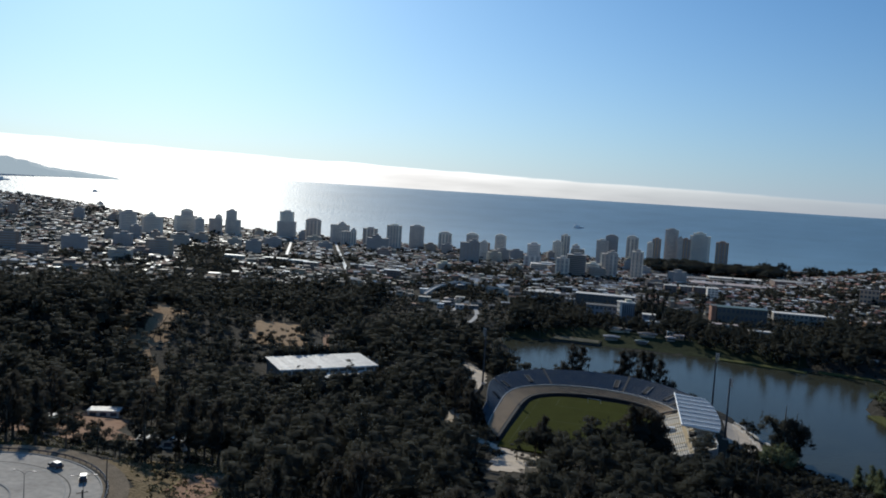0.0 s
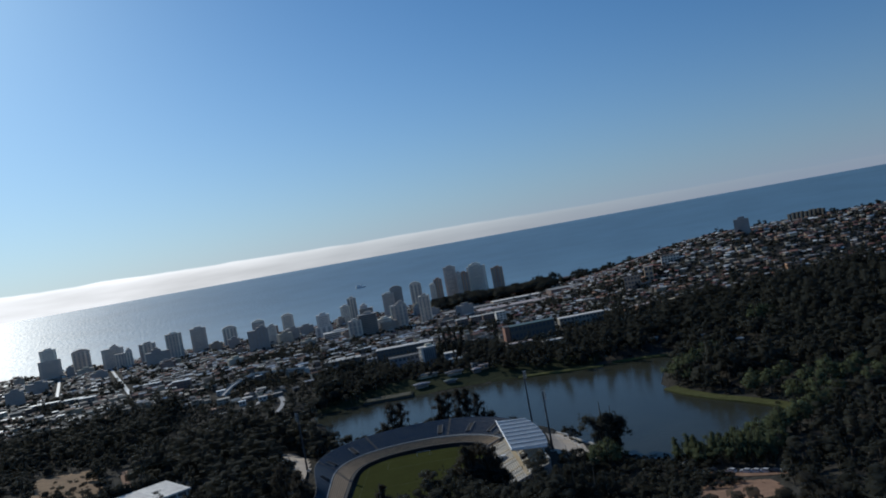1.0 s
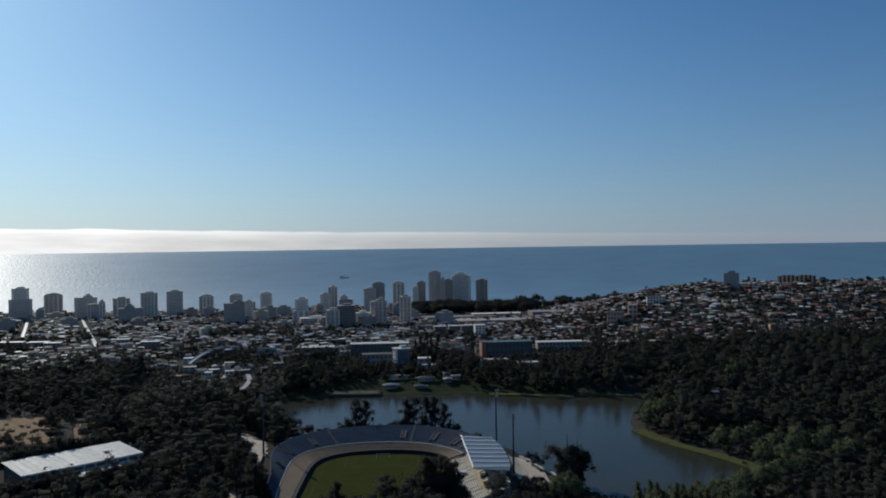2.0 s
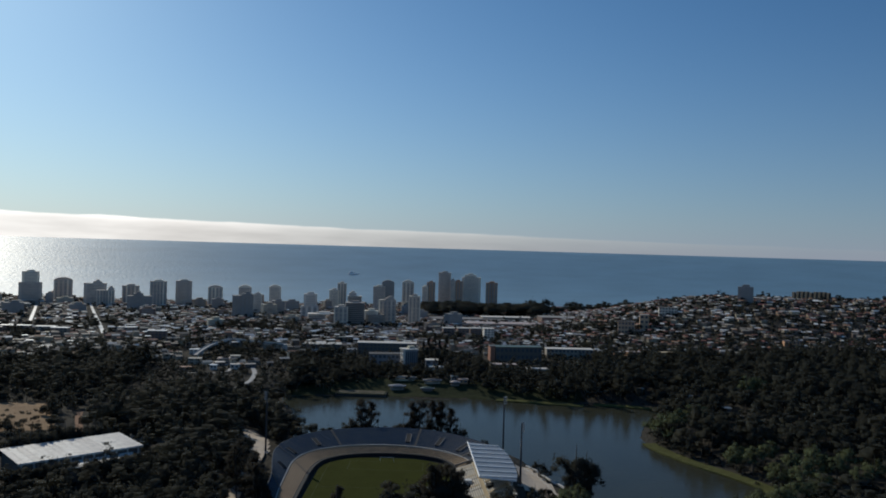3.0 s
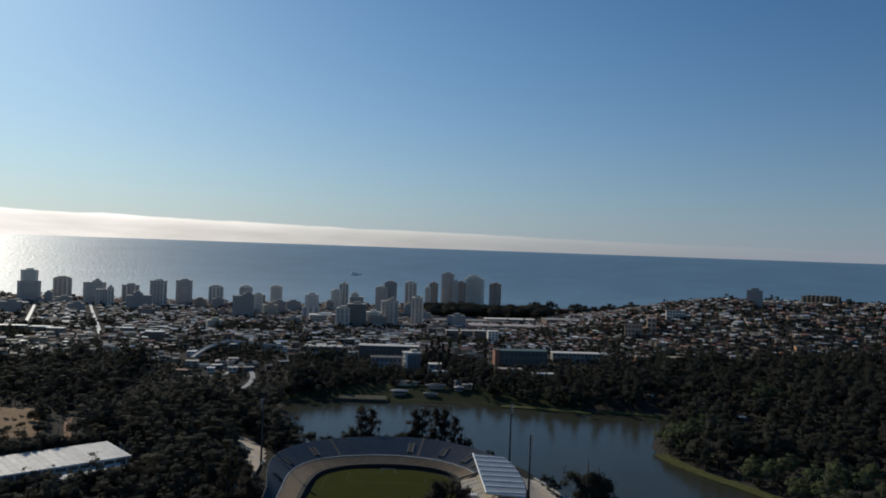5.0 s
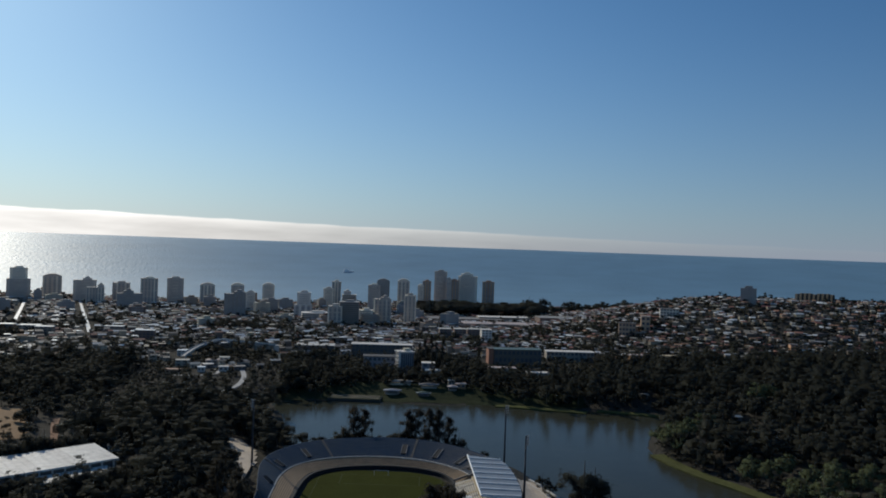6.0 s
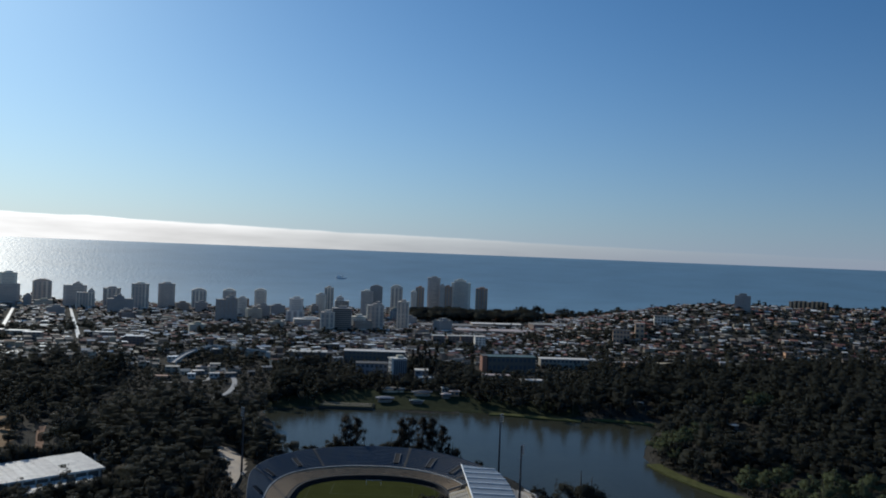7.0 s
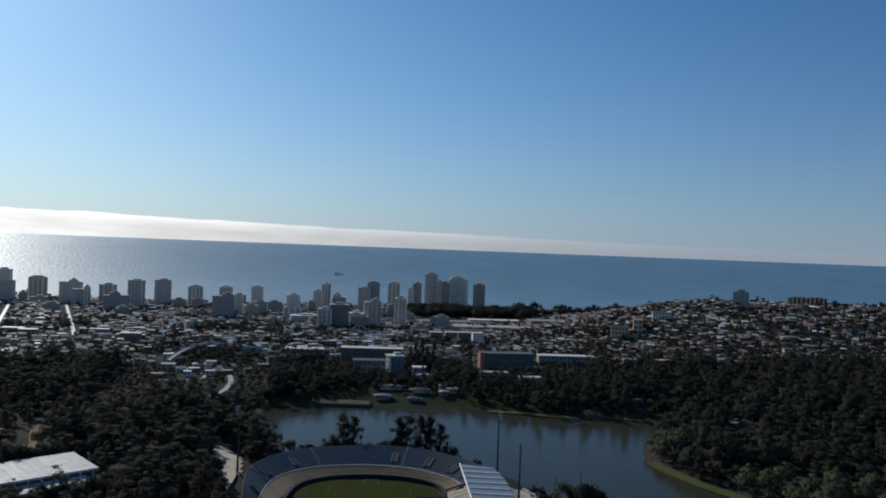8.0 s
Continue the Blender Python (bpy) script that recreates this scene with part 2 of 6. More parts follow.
M_DRYGRASS = material("dry_grass", (0.23, 0.18, 0.095), 0.95, vary=0.4, scale=0.12, bump=0.5, second=(0.33, 0.24, 0.14), spec=0.05)
M_VERGE = material("brown_verge_soil", (0.24, 0.19, 0.135), 0.95, vary=0.35, scale=0.25, bump=0.4, spec=0.05)
M_KERB = material("grey_kerb", (0.34, 0.32, 0.29), 0.9, vary=0.25, scale=0.5)
M_RED_EARTH = material("red_earth", (0.33, 0.2, 0.13), 0.95, vary=0.3, scale=0.2, bump=0.3, spec=0.1)
M_HALLWALL = material("blue_grey_wall", (0.15, 0.13, 0.11), 0.8, vary=0.2, scale=0.2)
M_BLUEWALL = material("pale_blue_wall", (0.27, 0.28, 0.3), 0.8, vary=0.2, scale=0.2)
M_BROWNWALL = material("brown_wall", (0.30, 0.22, 0.17), 0.85, vary=0.2, scale=0.2, per="object", spread=0.3)
M_PINKROOF = material("pinkish_roof", (0.55, 0.43, 0.37), 0.6, vary=0.2, scale=0.1)
M_ORANGE = material("orange_render", (0.6, 0.33, 0.18), 0.85, vary=0.2, scale=0.3)
M_DARKWALL = material("dark_stone_wall", (0.06, 0.06, 0.055), 0.9, vary=0.3, scale=0.4)
M_HULL = material("grey_hull", (0.78, 0.79, 0.80), 0.6, vary=0.2, scale=0.1)
M_SEAT_WHITE = material("white_seats", (0.72, 0.645, 0.52), 0.6, vary=0.2, scale=0.6)
M_OCHRE = material("ochre_concrete", (0.56, 0.45, 0.29), 0.85, vary=0.2, scale=0.4)
for m_leaf in (M_LEAF, M_LEAF_GUM, M_LEAF_WILLOW):
    leaves(m_leaf, 0.25, 0.36)
M_CHALK = material("faded_chalk", (0.06, 0.075, 0.022), 0.95, vary=0.2, scale=0.5)
M_STAIR = material("grey_stair", (0.3, 0.285, 0.27), 0.9, vary=0.2, scale=0.5)
# distance haze over the headland, put into its surface as a bluish glow
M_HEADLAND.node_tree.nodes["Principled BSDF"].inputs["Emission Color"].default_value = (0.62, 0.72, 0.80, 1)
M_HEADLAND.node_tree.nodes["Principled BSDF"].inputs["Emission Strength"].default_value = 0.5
M_LAKE = water("lake_water", (0.048, 0.049, 0.033), 0.12, 0.5, 0.3, 0.25, spec=0.115)
M_SEA = water("sea_water", (0.155, 0.27, 0.35), 0.49, 0.08, 2.6, 0.8, spec=0.8)


# ---- mesh helpers ----
class Geo:
    """Gathers corners and faces for one mesh."""

    def __init__(self):
        self.v, self.f = [], []

    def poly(self, *pts):
        n = len(self.v)
        self.v.extend(pts)
        self.f.append(tuple(range(n, n + len(pts))))

    def grid(self, rows, close=False):
        """Quads between rows of points of equal length."""
        n, w = len(self.v), len(rows[0])
        for r in rows:
            self.v.extend(r)
        for i in range(len(rows) - 1):
            for j in range(w if close else w - 1):
                k = (j + 1) % w
                self.f.append((n + i * w + j, n + i * w + k, n + (i + 1) * w + k, n + (i + 1) * w + j))

    def prism(self, ring, z0, z1, bottom=False, top=True):
        """An upright block over a ring of (x, y), counter-clockwise."""
        n, k = len(self.v), len(ring)
        self.v.extend([(x, y, z0) for x, y in ring] + [(x, y, z1) for x, y in ring])
        for i in range(k):
            j = (i + 1) % k
            self.f.append((n + i, n + j, n + k + j, n + k + i))
        if top:
            self.f.append(tuple(range(n + k, n + 2 * k)))
        if bottom:
            self.f.append(tuple(range(n + k - 1, n - 1, -1)))

    def box(self, x, y, z, sx, sy, sz, turn=0.0, bottom=True):
        """A block standing on z, centred on x, y."""
        c, s = math.cos(turn), math.sin(turn)
        ring = [(x + a * sx / 2 * c - b * sy / 2 * s, y + a * sx / 2 * s + b * sy / 2 * c) for a, b in ((-1, -1), (1, -1), (1, 1), (-1, 1))]
        self.prism(ring, z, z + sz, bottom)

    def tube(self, a, b, r0, r1, sides=8, cap=True):
        a, b = Vector(a), Vector(b)
        d = (b - a).normalized()
        u = d.orthogonal().normalized()
        w = d.cross(u)
        n = len(self.v)
        for p, r in ((a, r0), (b, r1)):
            for i in range(sides):
                g = 2 * math.pi * i / sides
                self.v.append(tuple(p + u * math.cos(g) * r + w * math.sin(g) * r))
        for i in range(sides):
            j = (i + 1) % sides
            self.f.append((n + i, n + j, n + sides + j, n + sides + i))
        if cap:
            self.f.append(tuple(range(n + sides, n + 2 * sides)))
            self.f.append(tuple(range(n + sides - 1, n - 1, -1)))

    def mesh(self, name, *mats):
        me = bpy.data.meshes.new(name)
        me.from_pydata(self.v, [], self.f)
        for m in mats:
            me.materials.append(m)
        me.update()
        return me


def part(name, geo, mat, parent=None, label=""):
    """Links a Geo or a mesh as one object under a thing or under a part."""
    me = geo.mesh(name, mat) if isinstance(geo, Geo) else geo
    ob = new(name, me)
    if parent is not None:
        ob.parent = parent
    return tagged(ob, label)


def thing(name, x=0.0, y=0.0, z=0.0, turn=0.0, label="", category="", group="", kind=""):
    ob = new(name)
    ob.empty_display_size = 0.5
    ob.matrix_basis = Matrix.Translation((x, y, z)) @ Matrix.Rotation(turn, 4, "Z")
    return tagged(ob, label, category, group, kind)


def quads_mesh(name, verts, mat, nrm=None):
    """A mesh of loose quads from an array (n, 4, 3); nrm: the way each corner faces."""
    n = len(verts)
    if nrm is not None:
        side = np.cross(verts[:, 1] - verts[:, 0], verts[:, 2] - verts[:, 0])
        back = (side * nrm.mean(1)).sum(1) < 0
        verts, nrm = verts.copy(), nrm.copy()
        verts[back], nrm[back] = verts[back][:, ::-1], nrm[back][:, ::-1]
    me = bpy.data.meshes.new(name)
    me.vertices.add(n * 4)
    me.vertices.foreach_set("co", np.ascontiguousarray(verts, dtype=np.float32).ravel())
    me.loops.add(n * 4)
    me.loops.foreach_set("vertex_index", np.arange(n * 4, dtype=np.int32))
    me.polygons.add(n)
    me.polygons.foreach_set("loop_start", np.arange(0, n * 4, 4, dtype=np.int32))
    me.materials.append(mat)
    if nrm is not None:
        at = me.attributes.new("custom_normal", "FLOAT_VECTOR", "POINT")
        at.data.foreach_set("vector", np.ascontiguousarray(nrm, dtype=np.float32).ravel())
    me.update(calc_edges=True)
    return me


def inside(poly, x, y):
    """Whether points lie in a polygon (arrays)."""
    x, y = np.asarray(x, float), np.asarray(y, float)
    r = np.zeros(x.shape, bool)
    for (ax, ay), (bx, by) in zip(poly, poly[1:] + poly[:1]):
        hit = ((ay > y) != (by > y)) & (x < (bx - ax) * (y - ay) / (by - ay + 1e-9) + ax)
        r ^= hit
    return r


def off_line(line, x, y):
    """Distance of points from a bent line (arrays)."""
    x, y = np.asarray(x, float), np.asarray(y, float)
    d = np.full(x.shape, 1e9)
    for (ax, ay), (bx, by) in zip(line, line[1:]):
        t = np.clip(((x - ax) * (bx - ax) + (y - ay) * (by - ay)) / ((bx - ax) ** 2 + (by - ay) ** 2), 0, 1)
        d = np.minimum(d, np.hypot(x - ax - t * (bx - ax), y - ay - t * (by - ay)))
    return d


def smooth(a, b, v):
    t = np.clip((np.asarray(v, float) - a) / (b - a), 0, 1)
    return t * t * (3 - 2 * t)


def curve_through(pts, n=10, close=False):
    """A rounded line through points."""
    out, k = [], len(pts)
    for i in range(k if close else k - 1):
        if close:
            p = [Vector(pts[(i + j - 1) % k]) for j in range(4)]
        else:
            p = [Vector(pts[min(max(i + j - 1, 0), k - 1)]) for j in range(4)]
        for s in range(n):
            t = s / n
            out.append(tuple(0.5 * (2 * p[1] + (p[2] - p[0]) * t + (2 * p[0] - 5 * p[1] + 4 * p[2] - p[3]) * t * t + (3 * p[1] - p[0] - 3 * p[2] + p[3]) * t ** 3)))
    if not close:
        out.append(tuple(pts[-1]))
    return out


# ---- the lie of the land ----
SEA_Z = -22.0
LAKE = curve_through([(-129, 656), (-105, 668), (-88, 672), (-45, 676), (-13, 666), (19, 672), (51, 674), (85, 666), (114, 665), (141, 660), (185, 656), (164, 622),
                      (139, 558), (140, 520), (153, 485), (170, 455), (178, 425), (150, 398), (112, 378), (88, 384), (78, 398), (58, 446), (44, 492), (12, 514), (-28, 518),
                      (-70, 510), (-98, 530), (-110, 600)], 6, close=True)
FIELD = [(-300, 540), (-276, 566), (-231, 470), (-262, 458)]
COAST = [(-6000, 2300), (-2400, 2300), (-1500, 2000), (-1000, 1910), (-400, 1930), (-100, 2010), (150, 2060), (330, 1900), (600, 1980), (1100, 2300), (6000, 2500)]


def height(x, y):
    """Height of the ground."""
    x, y = np.asarray(x, float), np.asarray(y, float)
    z = 7 - 25 * smooth(820, 1750, y)
    east = smooth(110, 470, x)
    z = z + east * (12 * smooth(480, 880, y) + 52 * smooth(860, 1280, y) * (1 - 0.9 * smooth(1330, 1900, y)))
    z = z + 8 * smooth(180, 330, x) * (1 - smooth(600, 800, y))
    z = z + 66 * np.exp(-((x + 1500) / 430) ** 2 - ((y - 1450) / 330) ** 2)
    z = z + 24 * np.exp(-((x + 385) / 105) ** 2 - ((y - 455) / 100) ** 2) + 6 * np.exp(-((x + 190) / 70) ** 2 - ((y - 400) / 90) ** 2)
    z = z + 33 * (1 - smooth(130, 340, y)) + 10 * (1 - smooth(0, 110, y))
    z = z + 12 * smooth(120, 260, x) * (1 - smooth(250, 400, y))
    edge = off_line(LAKE + LAKE[:1], x, y)
    wet = inside(LAKE, x, y)
    z = np.where(wet, -0.6 - 3 * smooth(0, 25, edge), 0.35 + (z - 0.35) * smooth(0, 45, edge))
    # level ground of the stadium and of the turning circle
    flat = 1 - smooth(0, 18, np.hypot(np.maximum(np.abs(x + 29) - 62, 0), np.maximum(np.abs(y - 405) - 72, 0)))
    z = np.where(wet, z, z * (1 - flat * smooth(0, 14, edge)) + 6.0 * flat * smooth(0, 14, edge))
    circle = 1 - smooth(40, 62, np.hypot(x + 160, y - 130))
    z = z * (1 - circle) + 40.0 * circle
    shore = np.interp(x, [p[0] for p in COAST], [p[1] for p in COAST])
    return z + (-34 - z) * smooth(-40, 60, y - shore)


def h1(x, y):
    return float(height(np.array([x]), np.array([y]))[0])


def spaced(*bits):
    return np.concatenate([np.arange(a, b, s) for a, b, s in bits])


def land():
    xs = spaced((-5200, -1700, 250), (-1700, -420, 26), (-420, 360, 6), (360, 1400, 26), (1400, 5200, 250))
    ys = spaced((-1600, 60, 90), (60, 720, 6), (720, 1100, 12), (1100, 2500, 28))
    gx, gy = np.meshgrid(xs, ys)
    gz = height(gx, gy)
    w = len(xs)
    co = np.stack([gx, gy, gz], -1).reshape(-1, 3)
    i = (np.arange(len(ys) - 1)[:, None] * w + np.arange(w - 1)[None, :]).ravel()
    me = bpy.data.meshes.new("ground")
    me.from_pydata(co.tolist(), [], np.stack([i, i + 1, i + 1 + w, i + w], 1).tolist())
    me.materials.append(M_GROUND)
    ob = new("ground", me)
    for p in me.polygons:
        p.use_smooth = True
    return tagged(ob, "dry brown hillside and town ground of bare soil", "ground", kind="structure")


land()
g = Geo()
g.poly(*[(x, y, 0.0) for x, y in LAKE])
tagged(part("lake", g, M_LAKE), "calm dark blue-green lagoon with soft reflections", "lake", kind="structure")


def sea_height(r):
    """Level off the coast, then lifted to the sight line of the far horizon."""
    return SEA_Z + (125.3 - SEA_Z) * float(smooth(2700, 4960, r))


def sea_reach(slope):
    """How far out the water is seen under that slope below the level of the eye."""
    lo, hi = 2000.0, 4900.0
    for _ in range(40):
        r = (lo + hi) / 2
        lo, hi = (r, hi) if (125 - sea_height(r)) / r > slope else (lo, r)
    return lo


def sea():
    """Open water out to the horizon."""
    rows = []
    for r in (1300, 1700, 2000, 2300, 2600, 2800, 3000, 3200, 3400, 3600, 3800, 4000, 4200, 4400, 4600, 4750, 4880, 4960):
        rows.append([(r * math.sin(a), r * math.cos(a), sea_height(r)) for a in np.radians(np.arange(-100, 101, 2.0))])
    g = Geo()
    g.grid(rows[::-1])
    ob = part("sea", g, M_SEA)
    for p in ob.data.polygons:
        p.use_smooth = True
    return tagged(ob, "wide blue ocean with sun glitter under a cloud bank", "sea", kind="structure")


sea()


# ---- roads, paths and clearings ----
def ribbon(name, line, width, mat, label, category, lift=0.25, drape=True, n=10, closed=False):
    """A strip of paving laid along a line, with kerb-high sides."""
    pts = curve_through([(*p, 0) if len(p) == 2 else p for p in line], n, closed)
    g, rows = Geo(), []
    for i, p in enumerate(pts):
        a, b = Vector(pts[max(i - 1, 0)]), Vector(pts[min(i + 1, len(pts) - 1)])
        d = (b - a).to_2d().normalized()
        s = Vector((d.y, -d.x)) * width / 2
        pz = [h1(p[0] + s.x * k, p[1] + s.y * k) + lift if drape else p[2] for k in (-1, 0, 1)]
        z = max(pz) if drape else p[2]
        rows.append([(p[0] - s.x, p[1] - s.y, z - 0.8), (p[0] - s.x, p[1] - s.y, z), (p[0] + s.x, p[1] + s.y, z), (p[0] + s.x, p[1] + s.y, z - 0.8)])
    g.grid(rows)
    return tagged(part(name, g, mat), label, category, kind="structure")


def patch(name, ring, mat, label, lift=0.2, step=5.0, category="ground"):
    """A bare patch that follows the ground."""
    ring = [tuple(p) for p in ring]
    x0, x1 = min(p[0] for p in ring), max(p[0] for p in ring)
    y0, y1 = min(p[1] for p in ring), max(p[1] for p in ring)
    xs, ys = np.arange(x0, x1 + step, step), np.arange(y0, y1 + step, step)
    gx, gy = np.meshgrid(xs, ys)
    ok = inside(ring, gx, gy)
    gz = height(gx, gy) + lift
    g, w = Geo(), len(xs)
    g.v = np.stack([gx, gy, gz], -1).reshape(-1, 3).tolist()
    for i in range(len(ys) - 1):
        for j in range(w - 1):
            if ok[i, j] or ok[i + 1, j + 1]:
                g.f.append((i * w + j, i * w + j + 1, (i + 1) * w + j + 1, (i + 1) * w + j))
    return tagged(part(name, g, mat), label, category, kind="structure")


# ---- stadium ----
PX0, PX1, PY0, PY1, PZ = -64.0, 6.0, 345.0, 454.0, 6.6


INNER = [(-66, 352), (-66.5, 375), (-67, 400), (-67, 424), (-64, 441), (-55, 452), (-42, 458), (-26, 460), (-10, 457), (1, 450), (7, 440), (9, 430)]
WALK = [(-73, 360), (-75, 380), (-76.5, 402), (-77.5, 427), (-73.5, 445), (-63.5, 457.5), (-48, 465), (-29, 467.5), (-10, 464), (3, 456), (12, 446), (16.5, 437)]
RIM = [(-78, 368), (-80, 386), (-84.5, 408), (-88, 432), (-85, 453), (-73, 473), (-55, 484), (-30, 490), (-6, 486), (13, 473), (26, 456), (31, 440)]
BOWL = [curve_through([(*p, 0) for p in line], 4) for line in (INNER, WALK, RIM)]


def between(a, b, k):
    return [(p[0] + (q[0] - p[0]) * k, p[1] + (q[1] - p[1]) * k) for p, q in zip(a, b)]


def tier_row(a, b, z, rise):
    """One step of the stand: its riser and its tread."""
    g = Geo()
    g.grid([[(x, y, z - rise) for x, y in a], [(x, y, z) for x, y in a], [(x, y, z) for x, y in b]])
    return g


def kerb(line, z0, z1, thick=0.4):
    """A low wall along a line."""
    g, rows = Geo(), []
    pts = [Vector(p[:2]) for p in line]
    for i, p in enumerate(pts):
        d = (pts[min(i + 1, len(pts) - 1)] - pts[max(i - 1, 0)]).normalized()
        s = Vector((d.y, -d.x)) * thick / 2
        rows.append([(p.x - s.x, p.y - s.y, z0), (p.x - s.x, p.y - s.y, z1), (p.x + s.x, p.y + s.y, z1), (p.x + s.x, p.y + s.y, z0)])
    g.grid(rows)
    return g


def stadium():
    st = thing("stadium", 0, 0, 0, label="open football stadium with blue seats beside the lagoon", category="stadium")
    g = Geo()
    g.prism([(x, y) for x, y in [(PX0, PY0 - 3), (PX1, PY0 - 3), (PX1, PY1 - 26)] +
             [(PX1 - 26 + 26 * math.cos(a), PY1 - 26 + 26 * math.sin(a)) for a in np.linspace(0, math.pi / 2, 9)[1:]] +
             [(PX0 + 26 - 26 * math.sin(a), PY1 - 26 + 26 * math.cos(a)) for a in np.linspace(0, math.pi / 2, 9)]], PZ - 1.5, PZ)
    part("pitch", g, M_GRASS, st, "mown green grass pitch, slightly worn")
    # chalk lines
    for x, y, sx, sy in ((-29, 446, 62, 0.14), (-29, 349, 62, 0.14), (-60, 397.5, 0.14, 97), (2, 397.5, 0.14, 97), (-29, 397.5, 62, 0.14),
                         (-29, 430, 40, 0.2), (-49, 438, 0.2, 16), (-9, 438, 0.2, 16)):
        g = Geo()
        g.box(x, y, PZ, sx, sy, 0.02)
        part("chalk_line", g, M_CHALK, st)
    for gy in (446.3, 348.7):
        g = Geo()
        for x in (-32.7, -25.3):
            g.tube((x, gy, PZ), (x, gy, PZ + 2.44), 0.08, 0.08)
        g.tube((-32.7, gy, PZ + 2.44), (-25.3, gy, PZ + 2.44), 0.08, 0.08)
        part("goal", g, M_RIB, st, "white goal frame")
    # dark wall, then the worn lower steps, the walkway and the blue upper rows
    part("front_wall", kerb(BOWL[0], PZ - 0.5, PZ + 1.5, 1.6), M_DARK, st, "dark wall round the pitch")
    z = PZ + 0.7
    for i in range(10):
        z += 0.3
        part("lower_step", tier_row(between(BOWL[0], BOWL[1], i / 10), between(BOWL[0], BOWL[1], (i + 1) / 10), z, 0.3), M_STEP, st)
        part("bench_step", tier_row(between(BOWL[0], BOWL[1], (i + 0.5) / 10), between(BOWL[0], BOWL[1], (i + 0.98) / 10), z + 0.28, 0.3), M_SEAT_PALE, st)
    part("parapet", kerb(BOWL[1], z - 0.3, z + 0.5, 0.7), M_CONCRETE, st, "pale concrete parapet of the walkway")
    for i in range(14):
        z += 0.36
        part("blue_tier", tier_row(between(BOWL[1], BOWL[2], i / 14), between(BOWL[1], BOWL[2], (i + 1) / 14), z, 0.36), M_TREAD, st)
        part("seat_tier", tier_row(between(BOWL[1], BOWL[2], (i + 0.42) / 14), between(BOWL[1], BOWL[2], (i + 0.9) / 14), z + 0.42, 0.44), M_SEAT_BLUE, st)
    part("outer_wall", kerb(BOWL[2], 1.0, z + 0.3, 0.4), M_DARKWALL, st)
    # stairways up the seats, and the dark mouths of the tunnels
    n = len(BOWL[0])
    for k in range(4, n - 2, 9):
        a, b = Vector(between(BOWL[1], BOWL[2], 0.02)[k]), Vector(between(BOWL[1], BOWL[2], 0.98)[k])
        d = (b - a).normalized()
        s2 = Vector((-d.y, d.x)) * 0.65
        for m in range(14):
            g = Geo()
            p, q = a.lerp(b, m / 14), a.lerp(b, (m + 1) / 14)
            zz = PZ + 3.7 + 0.36 * (m + 1) + 0.45
            g.prism([tuple(p - s2), tuple(p + s2), tuple(q + s2), tuple(q - s2)][::-1], zz - 0.8, zz)
            part("stair_step", g, M_TREAD, st)
    for k in (9, 14, 19, 30, 34, 38, 41):
        if k >= n:
            continue
        a, b = Vector(between(BOWL[1], BOWL[2], 0.16)[k]), Vector(between(BOWL[1], BOWL[2], 0.62)[k])
        d = (b - a).normalized()
        side = Vector((-d.y, d.x))

        def sloped(off, wide, up):
            """A long block whose top follows the slope of the seats."""
            g = Geo()
            ends = [(a, PZ + 4.9 + up), (b, PZ + 7.2 + up)]
            low = [(p + side * (off + sg * wide / 2), zt) for p, zt in ends for sg in (-1, 1)]
            g.v = [(p.x, p.y, PZ + 3.4) for p, zt in low] + [(p.x, p.y, zt) for p, zt in low]
            g.f = [(4, 6, 7, 5), (0, 4, 5, 1), (2, 3, 7, 6), (0, 2, 6, 4), (1, 5, 7, 3)]
            return g
        mouth = part("tunnel_mouth", sloped(0.0, 2.6, 0.62), M_DARK, st, "dark tunnel mouth")
        for sd in (-1, 1):
            part("side_wall", sloped(sd * 1.45, 0.25, 0.85), M_STAIR, mouth, "grey side wall of the tunnel")
    return st, z


stand, RIM_Z = stadium()


# ---- trees ----
def leaf_quads(rng, centres, radii, count, size):
    """Loose leaf sprays scattered through clumps."""
    k = rng.integers(0, len(centres), count)
    d = rng.normal(size=(count, 3))
    d /= np.linalg.norm(d, axis=1, keepdims=True)
    c = centres[k] + d * radii[k] * rng.uniform(0.5, 1.14, (count, 1))
    # a third of them fill the hollows between neighbouring clumps
    near = np.argsort(np.linalg.norm(centres[:, None] - centres[None], axis=2), axis=1)[:, 1:4]
    fill = rng.uniform(size=count) < 0.38
    k2 = near[k, rng.integers(0, near.shape[1], count)]
    mid = centres[k] + (centres[k2] - centres[k]) * rng.uniform(0.2, 0.8, (count, 1)) + d * radii[k] * 0.75
    c = np.where(fill[:, None], mid, c)
    u = rng.normal(size=(count, 3))
    u -= d * (u * d).sum(1, keepdims=True) * 0.7
    u /= np.linalg.norm(u, axis=1, keepdims=True)
    w = np.cross(u, d + rng.normal(size=(count, 3)) * 0.5)
    w /= np.linalg.norm(w, axis=1, keepdims=True) + 1e-9
    s = size * rng.uniform(0.6, 1.4, (count, 1))
    u, w = u * s, w * s * 0.6
    return np.stack([c - u, c - w * 0.9, c + u, c + w], 1), np.repeat(d[:, None, :], 4, 1)


